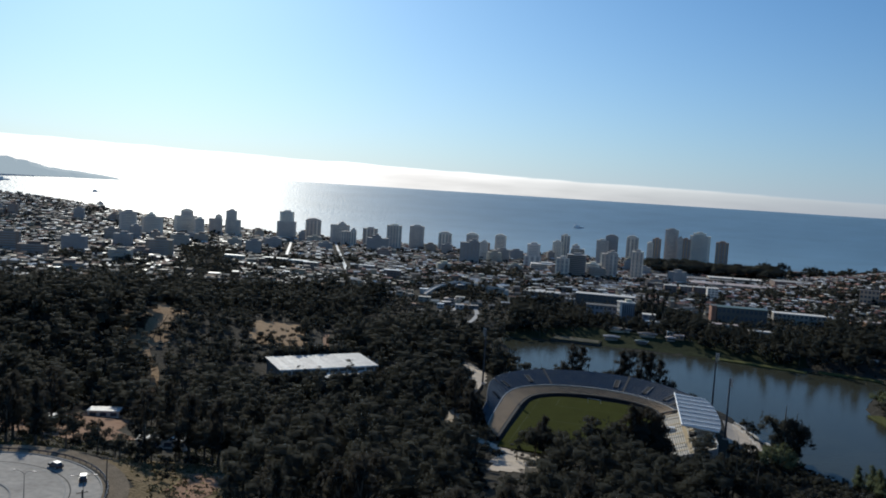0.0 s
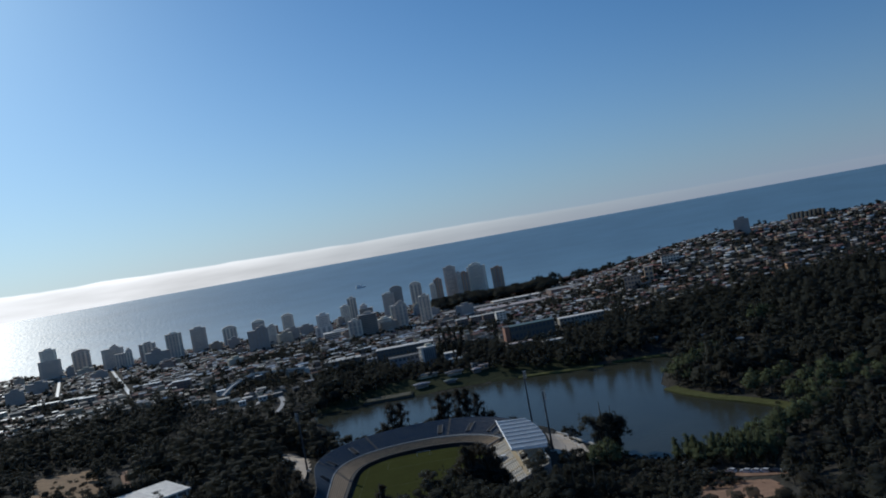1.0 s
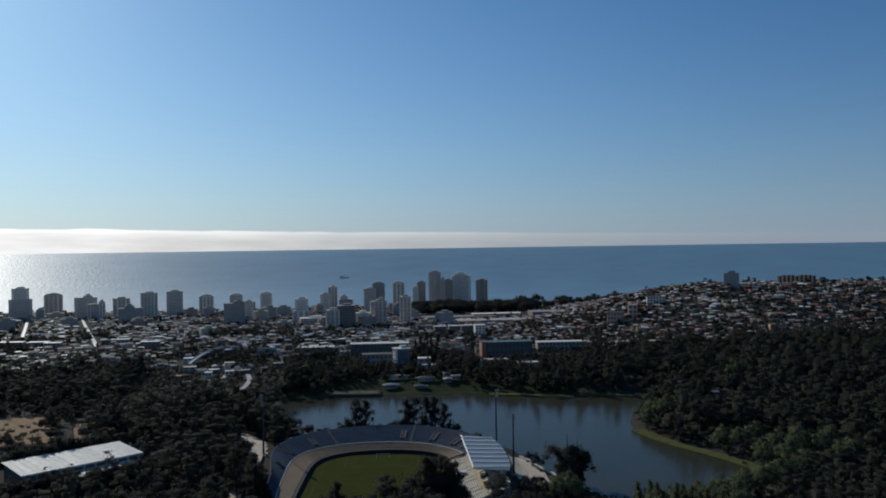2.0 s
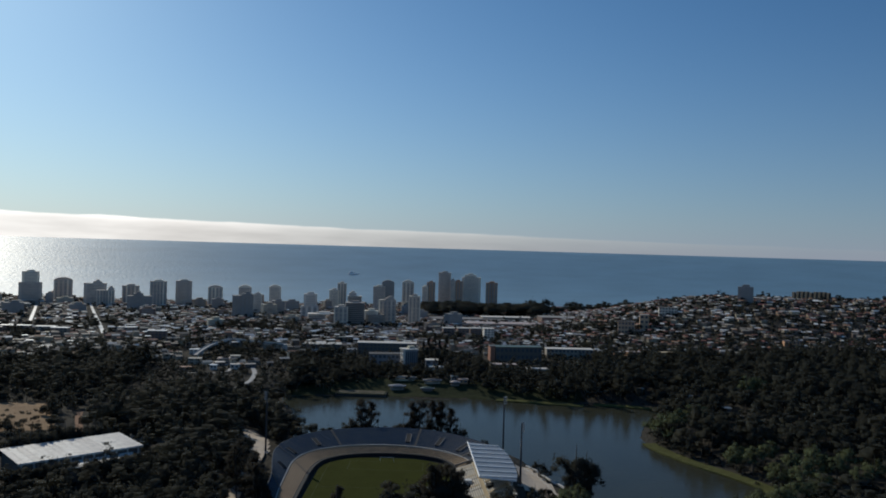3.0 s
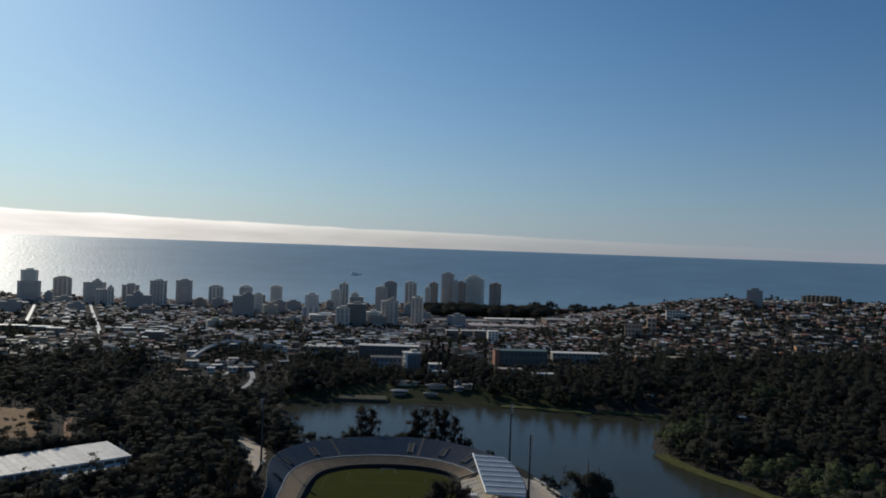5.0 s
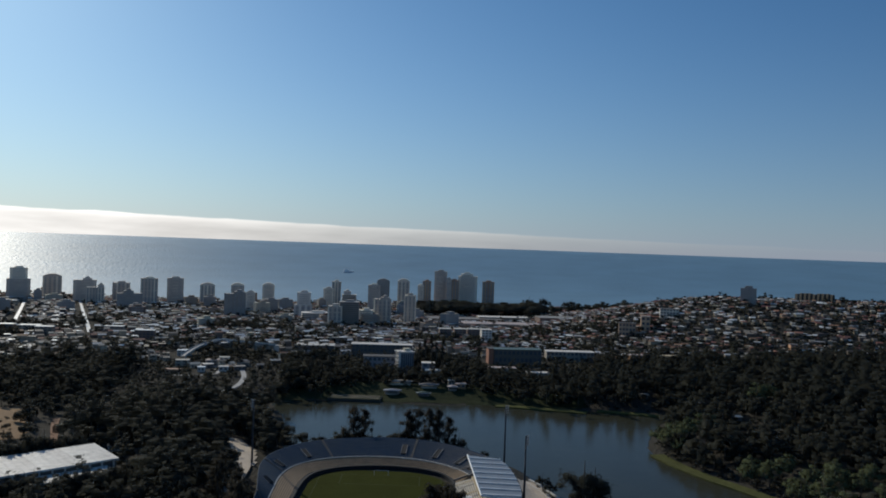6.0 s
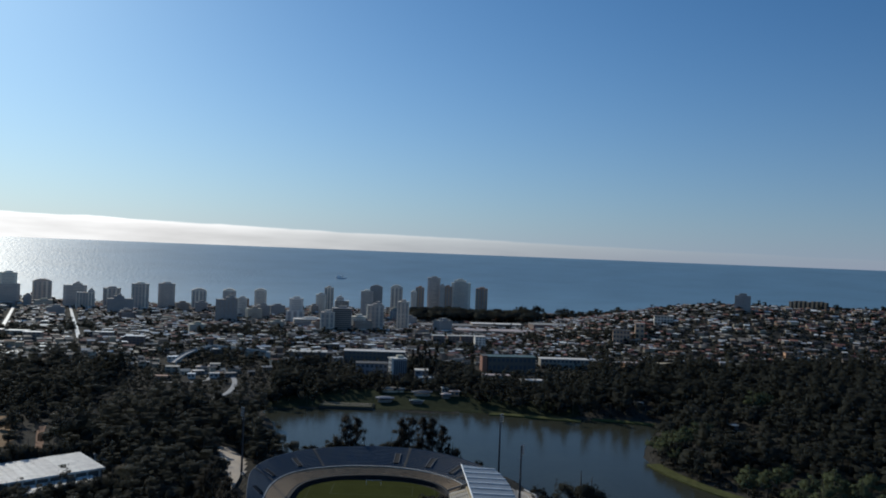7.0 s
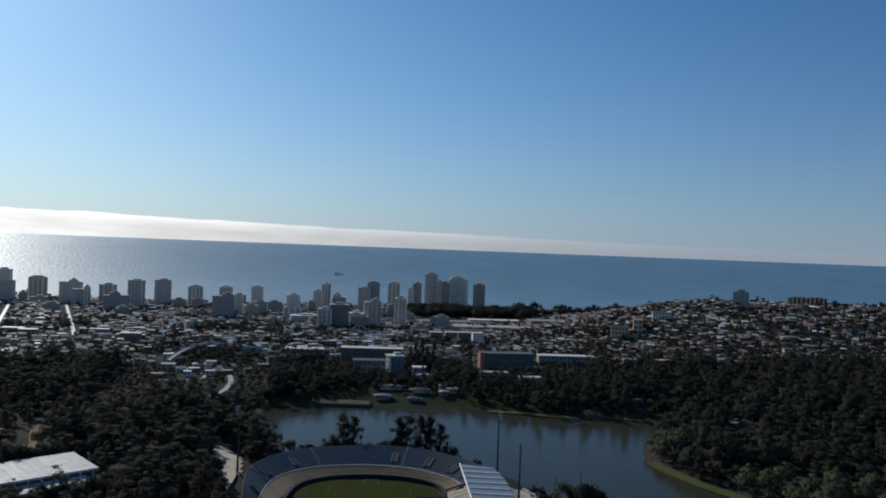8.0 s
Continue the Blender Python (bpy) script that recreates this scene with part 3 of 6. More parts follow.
def crown_shape(rng, kind, tall):
    """Clump centres and radii of a crown: 'gum' tall and open, 'pine' pointed, 'broad' wide, 'willow' low and round, 'poplar' slim."""
    if kind == "pine":
        n = 16
        t = np.linspace(0.18, 0.98, n)
        a = rng.uniform(0, 6.28, n)
        r = (1 - t) * tall * 0.2
        c = np.stack([np.cos(a) * r, np.sin(a) * r, t * tall], 1)
        rad = (0.055 + 0.11 * (1 - t)) * tall
    elif kind == "gum":
        n = 28
        t = rng.permutation(np.linspace(0.26, 0.97, n))
        a = rng.uniform(0, 6.28, n)
        r = rng.uniform(0.02, 0.30, n) * tall * (1.05 - 0.6 * t)
        c = np.stack([np.cos(a) * r, np.sin(a) * r, t * tall], 1)
        rad = rng.uniform(0.055, 0.12, n) * tall * (1.2 - 0.4 * t)
    elif kind == "poplar":
        n = 12
        t = np.linspace(0.15, 0.96, n)
        a = rng.uniform(0, 6.28, n)
        c = np.stack([np.cos(a) * 0.04 * tall, np.sin(a) * 0.04 * tall, t * tall], 1)
        rad = (0.05 + 0.1 * np.sin(t * 3.0)) * tall
    else:
        n = 26
        a = rng.uniform(0, 6.28, n)
        t = rng.uniform(0.0, 1.0, n)
        r = np.sqrt(rng.uniform(0.02, 1, n)) * tall * 0.36
        c = np.stack([np.cos(a) * r, np.sin(a) * r, tall * (0.36 + 0.42 * t * (1 - (r / (tall * 0.45)) ** 2))], 1)
        rad = rng.uniform(0.07, 0.155, n) * tall
    return c, rad[:, None] * np.array([[1, 1, 0.85]])


def lump(n):
    """A rough round of quads on the unit sphere: 6 n n of them."""
    out = []
    t = np.linspace(-1, 1, n + 1)
    for ax in range(3):
        for sg in (-1, 1):
            for i in range(n):
                for j in range(n):
                    q = []
                    for a, b in ((i, j), (i + 1, j), (i + 1, j + 1), (i, j + 1)):
                        v = [0, 0, 0]
                        v[ax], v[(ax + 1) % 3], v[(ax + 2) % 3] = sg, t[a] * sg, t[b]
                        q.append(v)
                    out.append(q)
    v = np.array(out, float)
    v /= np.linalg.norm(v, axis=-1, keepdims=True)
    return v * (1 + 0.22 * np.sin(v[..., :1] * 7 + 1) * np.cos(v[..., 1:2] * 6 + 2) * np.cos(v[..., 2:] * 5))


LUMP1 = lump(1)


def crown_quads(rng, kind, tall, leaves, size, shape, clumps=99):
    """Inner masses of the clumps with leaf sprays standing out of them."""
    c, rad = crown_shape(rng, kind, tall)
    if clumps < len(c):
        c, rad = c[:clumps], rad[:clumps] * (1.3 if clumps > 8 else 1.65)
    core = (shape[None] * rad[:, None, None, :] * (0.66 if size > 0.9 else 0.58) + c[:, None, None, :]).reshape(-1, 4, 3)
    spray, out = leaf_quads(rng, c, rad, leaves, size)
    q = np.concatenate([core, spray])
    # each spray faces out of its clump and out of the whole crown
    way = np.concatenate([np.broadcast_to(shape[None], (len(c), *shape.shape)).reshape(-1, 4, 3), out])
    far = q - np.array([0, 0, c[:, 2].mean() - tall * 0.1])
    far /= np.linalg.norm(far, axis=-1, keepdims=True)
    way = way * 0.3 + far * 0.6 + np.array([0, 0, 0.5]) + rng.normal(size=(len(way), 1, 3)) * (0.12 if size < 0.5 else 0.04)
    return q, way / np.linalg.norm(way, axis=-1, keepdims=True), c


def stand_of(models, rng, x, y, z, scales):
    """Copies of crowns, each turned and scaled, as arrays of quads and of the ways they face."""
    quads, ways = [], []
    for i in range(len(x)):
        m, n = models[int(rng.integers(len(models)))]
        a, s = rng.uniform(0, 6.28), float(scales[i])
        c0, s0 = math.cos(a), math.sin(a)
        spin = np.array([[c0, s0, 0], [-s0, c0, 0], [0, 0, 1]])
        quads.append(m @ spin * s * np.array([1.36, 1.36, 1.0]) + np.array([x[i], y[i], z[i]]))
        ways.append(n @ spin)
    return np.concatenate(quads), np.concatenate(ways)


def tree_model(seed, kind, tall, leaves, size, mat):
    """The trunk with limbs, and the crown, as two meshes."""
    rng = np.random.default_rng(seed)
    q, way, c = crown_quads(rng, kind, tall, leaves, size, LUMP1)
    g = Geo()
    lean = rng.normal(size=2) * 0.02 * tall
    mid = (lean[0], lean[1], tall * 0.5)
    g.tube((0, 0, -1.0), mid, tall * 0.024, tall * 0.015, 7)
    g.tube(mid, (lean[0] * 1.4, lean[1] * 1.4, tall * 0.9), tall * 0.015, tall * 0.004, 6)
    for p in c[:: 2 if kind != "pine" else 4]:
        z = min(p[2] * 0.72, tall * 0.6)
        g.tube((lean[0] * z / tall * 2, lean[1] * z / tall * 2, z), tuple(p), tall * 0.009, tall * 0.003, 5, cap=False)
    return g.mesh("trunk", M_BARK), quads_mesh("crown", q, mat, way)


def plant(model, x, y, s, turn, label, group, base=None):
    t = thing("tree", x, y, (h1(x, y) if base is None else base) - 0.1, turn, label, "tree", group)
    t.scale = (s, s, s)
    part("trunk", model[0], None, t)
    part("crown", model[1], None, t)
    return t


GUMS = [tree_model(11 + i, "gum", 23, 1000, 0.62, M_LEAF_GUM) for i in range(4)]
PINES = [tree_model(31 + i, "pine", 20, 1000, 0.45, M_LEAF) for i in range(3)]
BROADS = [tree_model(51 + i, "broad", 14, 1020, 0.39, M_LEAF) for i in range(3)]
WILLOWS = [tree_model(71 + i, "broad", 10, 1020, 0.27, M_LEAF_WILLOW) for i in range(3)]
POPLARS = [tree_model(91 + i, "poplar", 13, 900, 0.32, M_LEAF_WILLOW) for i in range(2)]

SLOPE = [(-140, 196), (-120, 202), (-104, 182), (-70, 110), (-110, 80), (-150, 165)]
NEAR_SHORE = [(76, 352), (88, 318), (82, 292), (104, 262), (116, 298), (128, 308), (138, 330), (160, 362), (182, 384), (185, 402), (80, 385)]
WILLOW_BEDS = [[(140, 535), (182, 540), (196, 590), (150, 585)], [(165, 470), (176, 412), (236, 405), (240, 452), (205, 490), (160, 505)], [(236, 630), (268, 630), (268, 668), (236, 668)]]
WOODS_END = ([-800, -620, -555, -526, -485, -400, -335, -270, -222, -186, -150, -90, 0, 60, 130, 300, 520], [560, 590, 607, 651, 695, 740, 775, 788, 755, 738, 800, 880, 890, 885, 880, 870, 880])
KEEP_OUT = [FIELD, [(-95, 330), (45, 330), (64, 400), (56, 470), (24, 512), (-60, 512), (-100, 470), (-104, 400)],
            WILLOW_BEDS[0], WILLOW_BEDS[1], WILLOW_BEDS[2], NEAR_SHORE,
            [(48, 335), (90, 335), (90, 420), (60, 420)], [(-232, 205), (-180, 205), (-172, 228), (-212, 275), (-245, 280)], [(-64, 324), (-36, 324), (-22, 258), (-58, 258)], SLOPE, [(-172, 228), (-150, 228), (-148, 204), (-168, 208)], [(-206, 292), (-196, 292), (-178, 262), (-190, 258)], [(80, 296), (92, 324), (118, 306), (112, 240), (78, 240)]]
TOWN_GROVE = [(-563, 808), (-640, 930), (-734, 1068), (-765, 1213), (-586, 988), (-482, 814)]
BRIDGE_WOOD = [(-264, 770), (-160, 800), (-158, 888), (-186, 893), (-240, 912), (-253, 935), (-266, 935)]      # trees under the footbridge
AVENUES = [[(-565, 1090), (-824, 1621)], [(-437, 1033), (-546, 1268), (-800, 1812)]]
SLABS = [(-534, 1003, 36), (-495, 1001, 24), (-471, 988, 20), (-405, 1024, 27), (-350, 985, 22), (-590, 985, 30)]      # middle and length of the long terraces
PATHS = [[(-355, 492), (-330, 460), (-300, 400), (-268, 365), (-236, 317)], [(-122, 516), (-110, 484), (-99, 452)],
         [(-170, 655), (-164, 685), (-171, 735), (-190, 785), (-214, 806)]]


BUILT = [(60, 850, 24), (96, 856, 24), (142, 886, 24), (-58, 806, 17), (-33, 790, 15), (-34, 772, 13), (-10, 785, 12), (-5, 766, 11), (-80, 870, 22), (-45, 872, 22), (60, 790, 14), (92, 774, 12), (-250, 815, 14), (-262, 860, 20), (-134, 890, 24), (-238, 532, 12), (-226, 505, 12), (-215, 480, 12), (-205, 465, 10),
         (213, 603, 9), (204, 667, 11), (170, 691, 8), (302, 595, 9), (209, 880, 13), (246, 877, 13), (-258, 844, 12), (-212, 746, 14), (-213, 782, 14), (-194, 753, 9), (-232, 732, 9), (-239, 777, 10)]


def open_to_trees(x, y):
    """Where woods may stand."""
    x, y = np.asarray(x, float), np.asarray(y, float)
    ok = ~inside(LAKE, x, y) & (off_line(LAKE + LAKE[:1], x, y) > 7)
    for k in KEEP_OUT:
        ok &= ~inside(k, x, y)
    ok &= ~inside([(-224, 362), (-146, 400), (-172, 446), (-246, 408)], x, y)
    ok &= np.hypot(x + 160, y - 130) > 52
    ok &= (np.abs((x + 160) * 0.67 + (y - 130) * 0.74) > 58) | ((x + 160) * 0.74 - (y - 130) * 0.67 < 0) | ((x + 160) * 0.74 - (y - 130) * 0.67 > 120)
    for p in PATHS:
        ok &= off_line(p, x, y) > (10 if p is PATHS[1] else 6)
    for bx, by, r in BUILT:
        ok &= np.hypot(x - bx, (y - by + 6) * 0.8) > r
    return ok


LOW = [(-330, 430), (-250, 335), (-125, 355), (-140, 440), (-205, 470), (-215, 600), (-330, 600)]


LOWER = [([(-110, 690), (125, 690), (170, 890), (-120, 890)], 0.6), ([(-245, 600), (-140, 600), (-130, 700), (-150, 820), (-290, 840)], 0.42),
         ([(18, 285), (95, 270), (95, 372), (58, 345), (40, 340)], 0.3), ([(95, 270), (260, 265), (260, 420), (95, 372)], 0.7), ([(30, 180), (260, 180), (260, 285), (24, 285)], 0.42), ([(200, 540), (245, 540), (245, 590), (200, 590)], 0.6), ([(-70, 330), (-36, 330), (-16, 190), (-44, 190)], 0.42), ([(-215, 168), (-95, 150), (-95, 235), (-215, 245)], 0.6)]


def growth(x, y):
    """Trees stay low round the hall and the earth field."""
    k = np.where(inside(LOW, x, y), 0.6, 1.0)
    for zone, s in LOWER:
        k = np.where(inside(zone, x, y), s, k)
    return k


def in_sight(x, y):
    a = np.degrees(np.arctan2(x, np.asarray(y) + 20))
    return (a > -49) & (a < 38) & (np.asarray(y) > 70)


def scatter(rng, n, x0, x1, y0, y1):
    return rng.uniform(x0, x1, n), rng.uniform(y0, y1, n)


def woods():
    """The wooded slopes: the nearer trees singly, the rest as one mass."""
    rng = np.random.default_rng(5)
    x, y = scatter(rng, 34000, -800, 560, 75, 900)
    ok = open_to_trees(x, y) & in_sight(x, y)
    # the town begins behind the woods
    ok &= y < np.interp(x, *WOODS_END)
    ok &= ~inside([(-92, 655), (62, 655), (62, 718), (-92, 706)], x, y)
    x, y = x[ok], y[ok]
    grain = np.array([noise.noise(Vector((a * 0.02, b * 0.02, 3.0))) for a, b in zip(x, y)])
    fore = y < 260
    keep = rng.uniform(size=len(x)) < np.where(fore & (x < -105), np.clip(0.34 + grain * 0.8, 0.03, 1), np.clip(0.85 + grain * 0.8, 0.15, 1))
    x, y, grain = x[keep], y[keep], grain[keep]
    # keep them apart
    cell, pick = {}, []
    for i in range(len(x)):
        k = (int(x[i] // 9.0), int(y[i] // 9.0))
        if k not in cell:
            cell[k] = i
            pick.append(i)
    x, y, grain = x[pick], y[pick], grain[pick]
    order = np.argsort(np.hypot(x, y - 20) + np.where((np.abs(x + 30) < 130), -60, 0))
    z = height(x, y)
    drop = np.minimum((99 - z) / np.hypot(x - 8, y + 20), (100 - z) / np.hypot(x + 3, y - 38))
    seen = (drop < 0.41)[order]
    near, far = order[seen][:70], order[seen][70:]
    grow = growth(x, y)
    for i in near:
        kind = GUMS if grain[i] > 0.02 else (PINES if rng.uniform() < 0.4 else BROADS)
        m = kind[int(rng.integers(len(kind)))]
        lab = {id(GUMS): "tall dark gum tree with an open crown", id(PINES): "dark pointed pine on the slope", id(BROADS): "dark broad-crowned tree on the slope"}[id(kind)]
        plant(m, x[i], y[i], rng.uniform(0.8, 1.3) * float(grow[i]), rng.uniform(0, 6.28), lab, "trees of the wooded slope")
    trunks = Geo()
    models = []
    for s in range(8):
        r2 = np.random.default_rng(200 + s)
        kind, tall = (("gum", 19), ("pine", 17), ("broad", 13), ("broad", 12), ("gum", 17), ("broad", 15), ("broad", 14), ("gum", 21))[s]
        models.append(crown_quads(r2, kind, tall, 38, 1.15, LUMP1, 6)[:2])
    sizes = rng.uniform(0.8, 1.35, len(far)) * grow[far]
    fine = [crown_quads(np.random.default_rng(220 + s), kd, tall, 160, 0.66, LUMP1, 12)[:2] for s, (kd, tall) in enumerate((("gum", 20), ("broad", 14), ("broad", 13), ("pine", 17), ("gum", 19)))]
    quads, ways = stand_of(fine, rng, x[far[:600]], y[far[:600]], z[far[:600]], sizes[:600])
    more, more_ways = stand_of(models, rng, x[far[600:]], y[far[600:]], z[far[600:]], sizes[600:])
    quads, ways = np.concatenate([quads, more]), np.concatenate([ways, more_ways])
    for i, s in zip(far, sizes):
        trunks.tube((x[i], y[i], z[i] - 1), (x[i], y[i], z[i] + 8 * s), 0.3, 0.2, 4, cap=False)
    w = thing("woods", label="dense dark green woods on the slopes round the lagoon", category="woods", kind="stuff")
    tagged(part("foliage", quads_mesh("foliage", quads, M_LEAF, ways), None, w), kind="stuff")
    tagged(part("trunks", trunks, M_BARK, w), kind="stuff")


woods()


# ---- towers of the sea front ----
def tower(x, y, w, d, top, turn=0.0, mat=None, crown="slab", label="grey high-rise apartment block on the sea front", group="sea front towers", style="bands", upper=None, bays=4):
    """A high-rise. style: 'bands' a window strip for each storey, 'piers' upright strips between piers, 'terraces' thick white floor slabs.
    upper: the width share and the height of a narrower top section."""
    z0 = h1(x, y) - 1
    hgt = top - z0
    t = thing("apartment_tower", x, y, z0, turn, label, "apartment tower", group)
    mat = mat or M_TOWER
    g = Geo()
    g.box(0, 0, 0, w, d, hgt)
    part("wall", g, mat, t)
    floors = max(3, int(hgt / 3.1))
    if style == "piers":
        step = w / bays
        glass, pier, side = Geo(), Geo(), Geo()
        glass.box(0, 0, 0, step * 0.5, d + 0.1, hgt - 3.4)
        pier.box(0, -d / 2 - 0.5, 0, step * 0.3, 1.0, hgt + 0.8)
        side.box(0, 0, 0, w + 0.1, d * 0.22, hgt - 3.4)
        glass, pier, side = glass.mesh("window_strip", M_TOWERGLASS), pier.mesh("pier", mat), side.mesh("side_window_strip", M_TOWERGLASS)
        for i in range(bays):
            p = part("window_strip", glass, None, t)
            p.location = (-w / 2 + (i + 0.5) * step, 0, 2.0)
        for i in range(bays + 1):
            p = part("pier", pier, None, t)
            p.location.x = -w / 2 + i * step * 0.97 + step * 0.06
        for k in (-0.25, 0.25):
            p = part("side_window_strip", side, None, t)
            p.location = (0, k * d, 2.0)
        slab = Geo()
        slab.box(0, -d / 2 - 0.2, 0, w * 0.94, 0.4, 0.7)
        slab = slab.mesh("floor_edge", mat)
        for i in range(1, floors, 2):
            p = part("floor_edge", slab, None, t)
            p.location.z = i * hgt / floors
    elif style == "terraces":
        slab, strip = Geo(), Geo()
        slab.box(0, -d * 0.1, 0, w + 2.4, d * 1.2, 1.2)
        strip.box(0, 0, 0, w + 0.1, d + 0.1, hgt / floors * 0.5)
        slab, strip = slab.mesh("terrace", mat), strip.mesh("window_strip", M_GLASS)
        for i in range(floors):
            p = part("terrace", slab, None, t)
            p.location.z = (i + 1) * hgt / floors - 0.6
            p = part("window_strip", strip, None, t)
            p.location.z = i * hgt / floors + 1.0
    else:
        strip, side, slab = Geo(), Geo(), Geo()
        strip.box(0, 0, 0, w * 0.74, d + 0.06, 1.3)
        side.box(0, 0, 0, w + 0.06, d * 0.6, 1.35)
        slab.box(0, -d / 2 - 0.25, 0, w * 0.34, 0.5, 0.6)
        meshes = strip.mesh("window_strip", M_TOWERGLASS), side.mesh("side_window_strip", M_TOWERGLASS), slab.mesh("balcony", mat)
        for i in range(floors):
            for nm, me, up in zip(("window_strip", "side_window_strip", "balcony"), meshes, (1.1, 1.1, 0.0)):
                b = part(nm, me, None, t)
                b.location.z = i * hgt / floors + up
    roof, uw, off = hgt, w, 0.0
    if upper:
        uw, uh, off = w * upper[0], upper[1], w * (upper[2] if len(upper) > 2 else 0.0)
        g = Geo()
        g.box(off, 0, hgt, uw, d * 0.9, uh)
        sec = part("upper_section", g, mat, t)
        strip = Geo()
        strip.box(0, 0, 0, uw * 0.7, d * 0.9 + 0.1, 1.3)
        strip = strip.mesh("window_strip", M_TOWERGLASS)
        for i in range(int(uh / 3.2)):
            b = part("window_strip", strip, None, sec)
            b.location = (off, 0, hgt + 1.1 + i * 3.2)
        roof = hgt + uh
    g = Geo()
    if crown == "round":
        for i in range(5):
            g.box(off, 0, roof + i * 1.1, uw * math.cos((i + 0.8) / 5.8 * 1.45), d * 0.85, 1.1)
    else:
        g.box(off + uw * 0.05, 0, roof, uw * 0.4, d * 0.5, 3.4)
        g.box(off - uw * 0.14, d * 0.1, roof, uw * 0.2, d * 0.22, 2.2)
    part("roof_house", g, mat, t)
    if hgt > 30:
        g = Geo()
        g.tube((off + uw * 0.1, 0, roof + 3), (off + uw * 0.1, 0, roof + 8), 0.15, 0.08, 5)
        part("mast", g, M_DARKSTEEL, t)
    return t


WARM = "warm brown high-rise block behind the pines"
tower(-878, 1700, 45, 20, 29, 0.48, upper=(0.74, 23))
tower(-856, 1800, 37, 20, 31, 0.45, crown="round", style="piers")
tower(-764, 1755, 46, 20, 28, 0.41, upper=(0.4, 4, 0.1))
tower(-704, 1668, 34, 16, 19, 0.40, style="piers", upper=(0.36, 5, 0.3), bays=6)
tower(-705, 1804, 35, 18, 22, 0.37, style="piers")
tower(-601, 1584, 46, 18, 15, 0.36, mat=M_SLAB, upper=(0.4, 5, -0.05), label="dark stepped apartment block on the sea front")
tower(-620, 1740, 34, 20, 37, 0.34, style="piers", bays=5)
tower(-581, 1790, 35, 20, 37, 0.32)
tower(-520, 1824, 31, 18, 22, 0.28, style="piers", crown="round")
tower(-481, 1707, 24, 14, 5, 0.28, mat=M_SLAB, label="dark mid-rise block before the sea front")
tower(-364, 1455, 36, 20, 30, 0.25, mat=M_SLAB, style="piers", bays=5, upper=(0.5, 4, 0.2), label="broad dark glass block with pale piers")
tower(-410, 1654, 26, 18, 33, 0.25, crown="round")
tower(-382, 1648, 18, 16, 21, 0.22)
tower(-389, 1849, 27, 18, 25, 0.21, crown="round")
tower(-331, 1607, 26, 14, 11, 0.2, mat=M_SLAB, label="dark mid-rise block before the sea front")
tower(-247, 1479, 30, 18, 13, 0.17, mat=M_WHITE, style="piers", bays=3, upper=(0.82, 22, 0.05), label="white framed office block with dark glass")
tower(-213, 1420, 50, 24, 4, 0.15, mat=M_WHITE, style="terraces", label="low white office wing with banded floors")
tower(-245, 1793, 22, 16, 26, 0.14)
tower(-229, 1803, 19, 16, 41, 0.13, style="piers", bays=3)
tower(-201, 1814, 30, 18, 12, 0.11, mat=M_WHITE, style="terraces", upper=(0.55, 8, -0.15), label="white stepped apartment block")
tower(-165, 1294, 21, 18, 27, 0.13, style="piers", bays=3)
tower(-144, 1306, 29, 20, 33, 0.11, style="terraces", mat=M_SLAB, label="dark apartment tower with thin pale floor slabs")
tower(-121, 1344, 24, 18, 18, 0.09)
tower(-139, 1729, 26, 18, 40, 0.08)
tower(-121, 1742, 27, 18, 48, 0.07, crown="round", mat=M_SLAB, label="dark round-topped sea front tower")
tower(-96, 1374, 28, 18, 35, 0.07, style="piers", bays=4, upper=(0.55, 3, 0.15))
tower(-81, 1819, 25, 18, 46, 0.04, crown="round", style="piers", bays=3, label="tower with pale piers under a rounded top")
tower(-52, 1438, 20, 16, 39, 0.04, style="piers", bays=3)
tower(-45, 1930, 14, 18, 33, 0.02)
tower(-31, 1940, 19, 18, 43, 0.02, mat=M_TOWER_WARM, style="piers", bays=3, label=WARM)
tower(2, 1985, 31, 20, 66, 0.0)
tower(22, 1968, 12, 16, 49, 0.0)
tower(35, 1975, 21, 20, 46, 0.0, mat=M_TOWER_WARM, style="piers", bays=3, label=WARM)
tower(68, 1986, 47, 22, 56, -0.03, upper=(0.62, 6, -0.05))
tower(119, 1990, 28, 20, 44, -0.05, mat=M_TOWER_WARM, style="piers", bays=4, label=WARM)
tower(453, 1205, 22, 10, 81, -0.36, mat=M_SLAB, label="grey slab block on the crest of the hill", group="hill blocks")
tower(-1375, 1660, 17, 16, 41, 0.69)
tower(-974, 1250, 31, 20, 49, 0.66)
tower(-958, 1300, 40, 20, 40, 0.63, upper=(0.4, 5, -0.05))
tower(-965, 1420, 46, 22, 40, 0.59, upper=(0.54, 9, 0.05), crown="round")
tower(-919, 1400, 19, 18, 37, 0.58)
tower(-957, 1520, 29, 20, 33, 0.56, upper=(0.5, 4, 0.2), crown="round")
tower(-938, 1560, 34, 20, 31, 0.54, upper=(0.7, 20, -0.12))
tower(-864, 860, 29, 18, 33, 0.6, mat=M_BROWNWALL, label="warm brown apartment block above the woods")
tower(-794, 831, 36, 18, 22, 0.6, mat=M_BROWNWALL, label="warm brown apartment block above the woods")
tower(-646, 726, 30, 18, 17, 0.6, mat=M_BROWNWALL, label="warm brown apartment block above the woods")
tower(-695, 960, 36, 20, 30, 0.5, mat=M_BROWNWALL, label="warm brown apartment block above the woods")

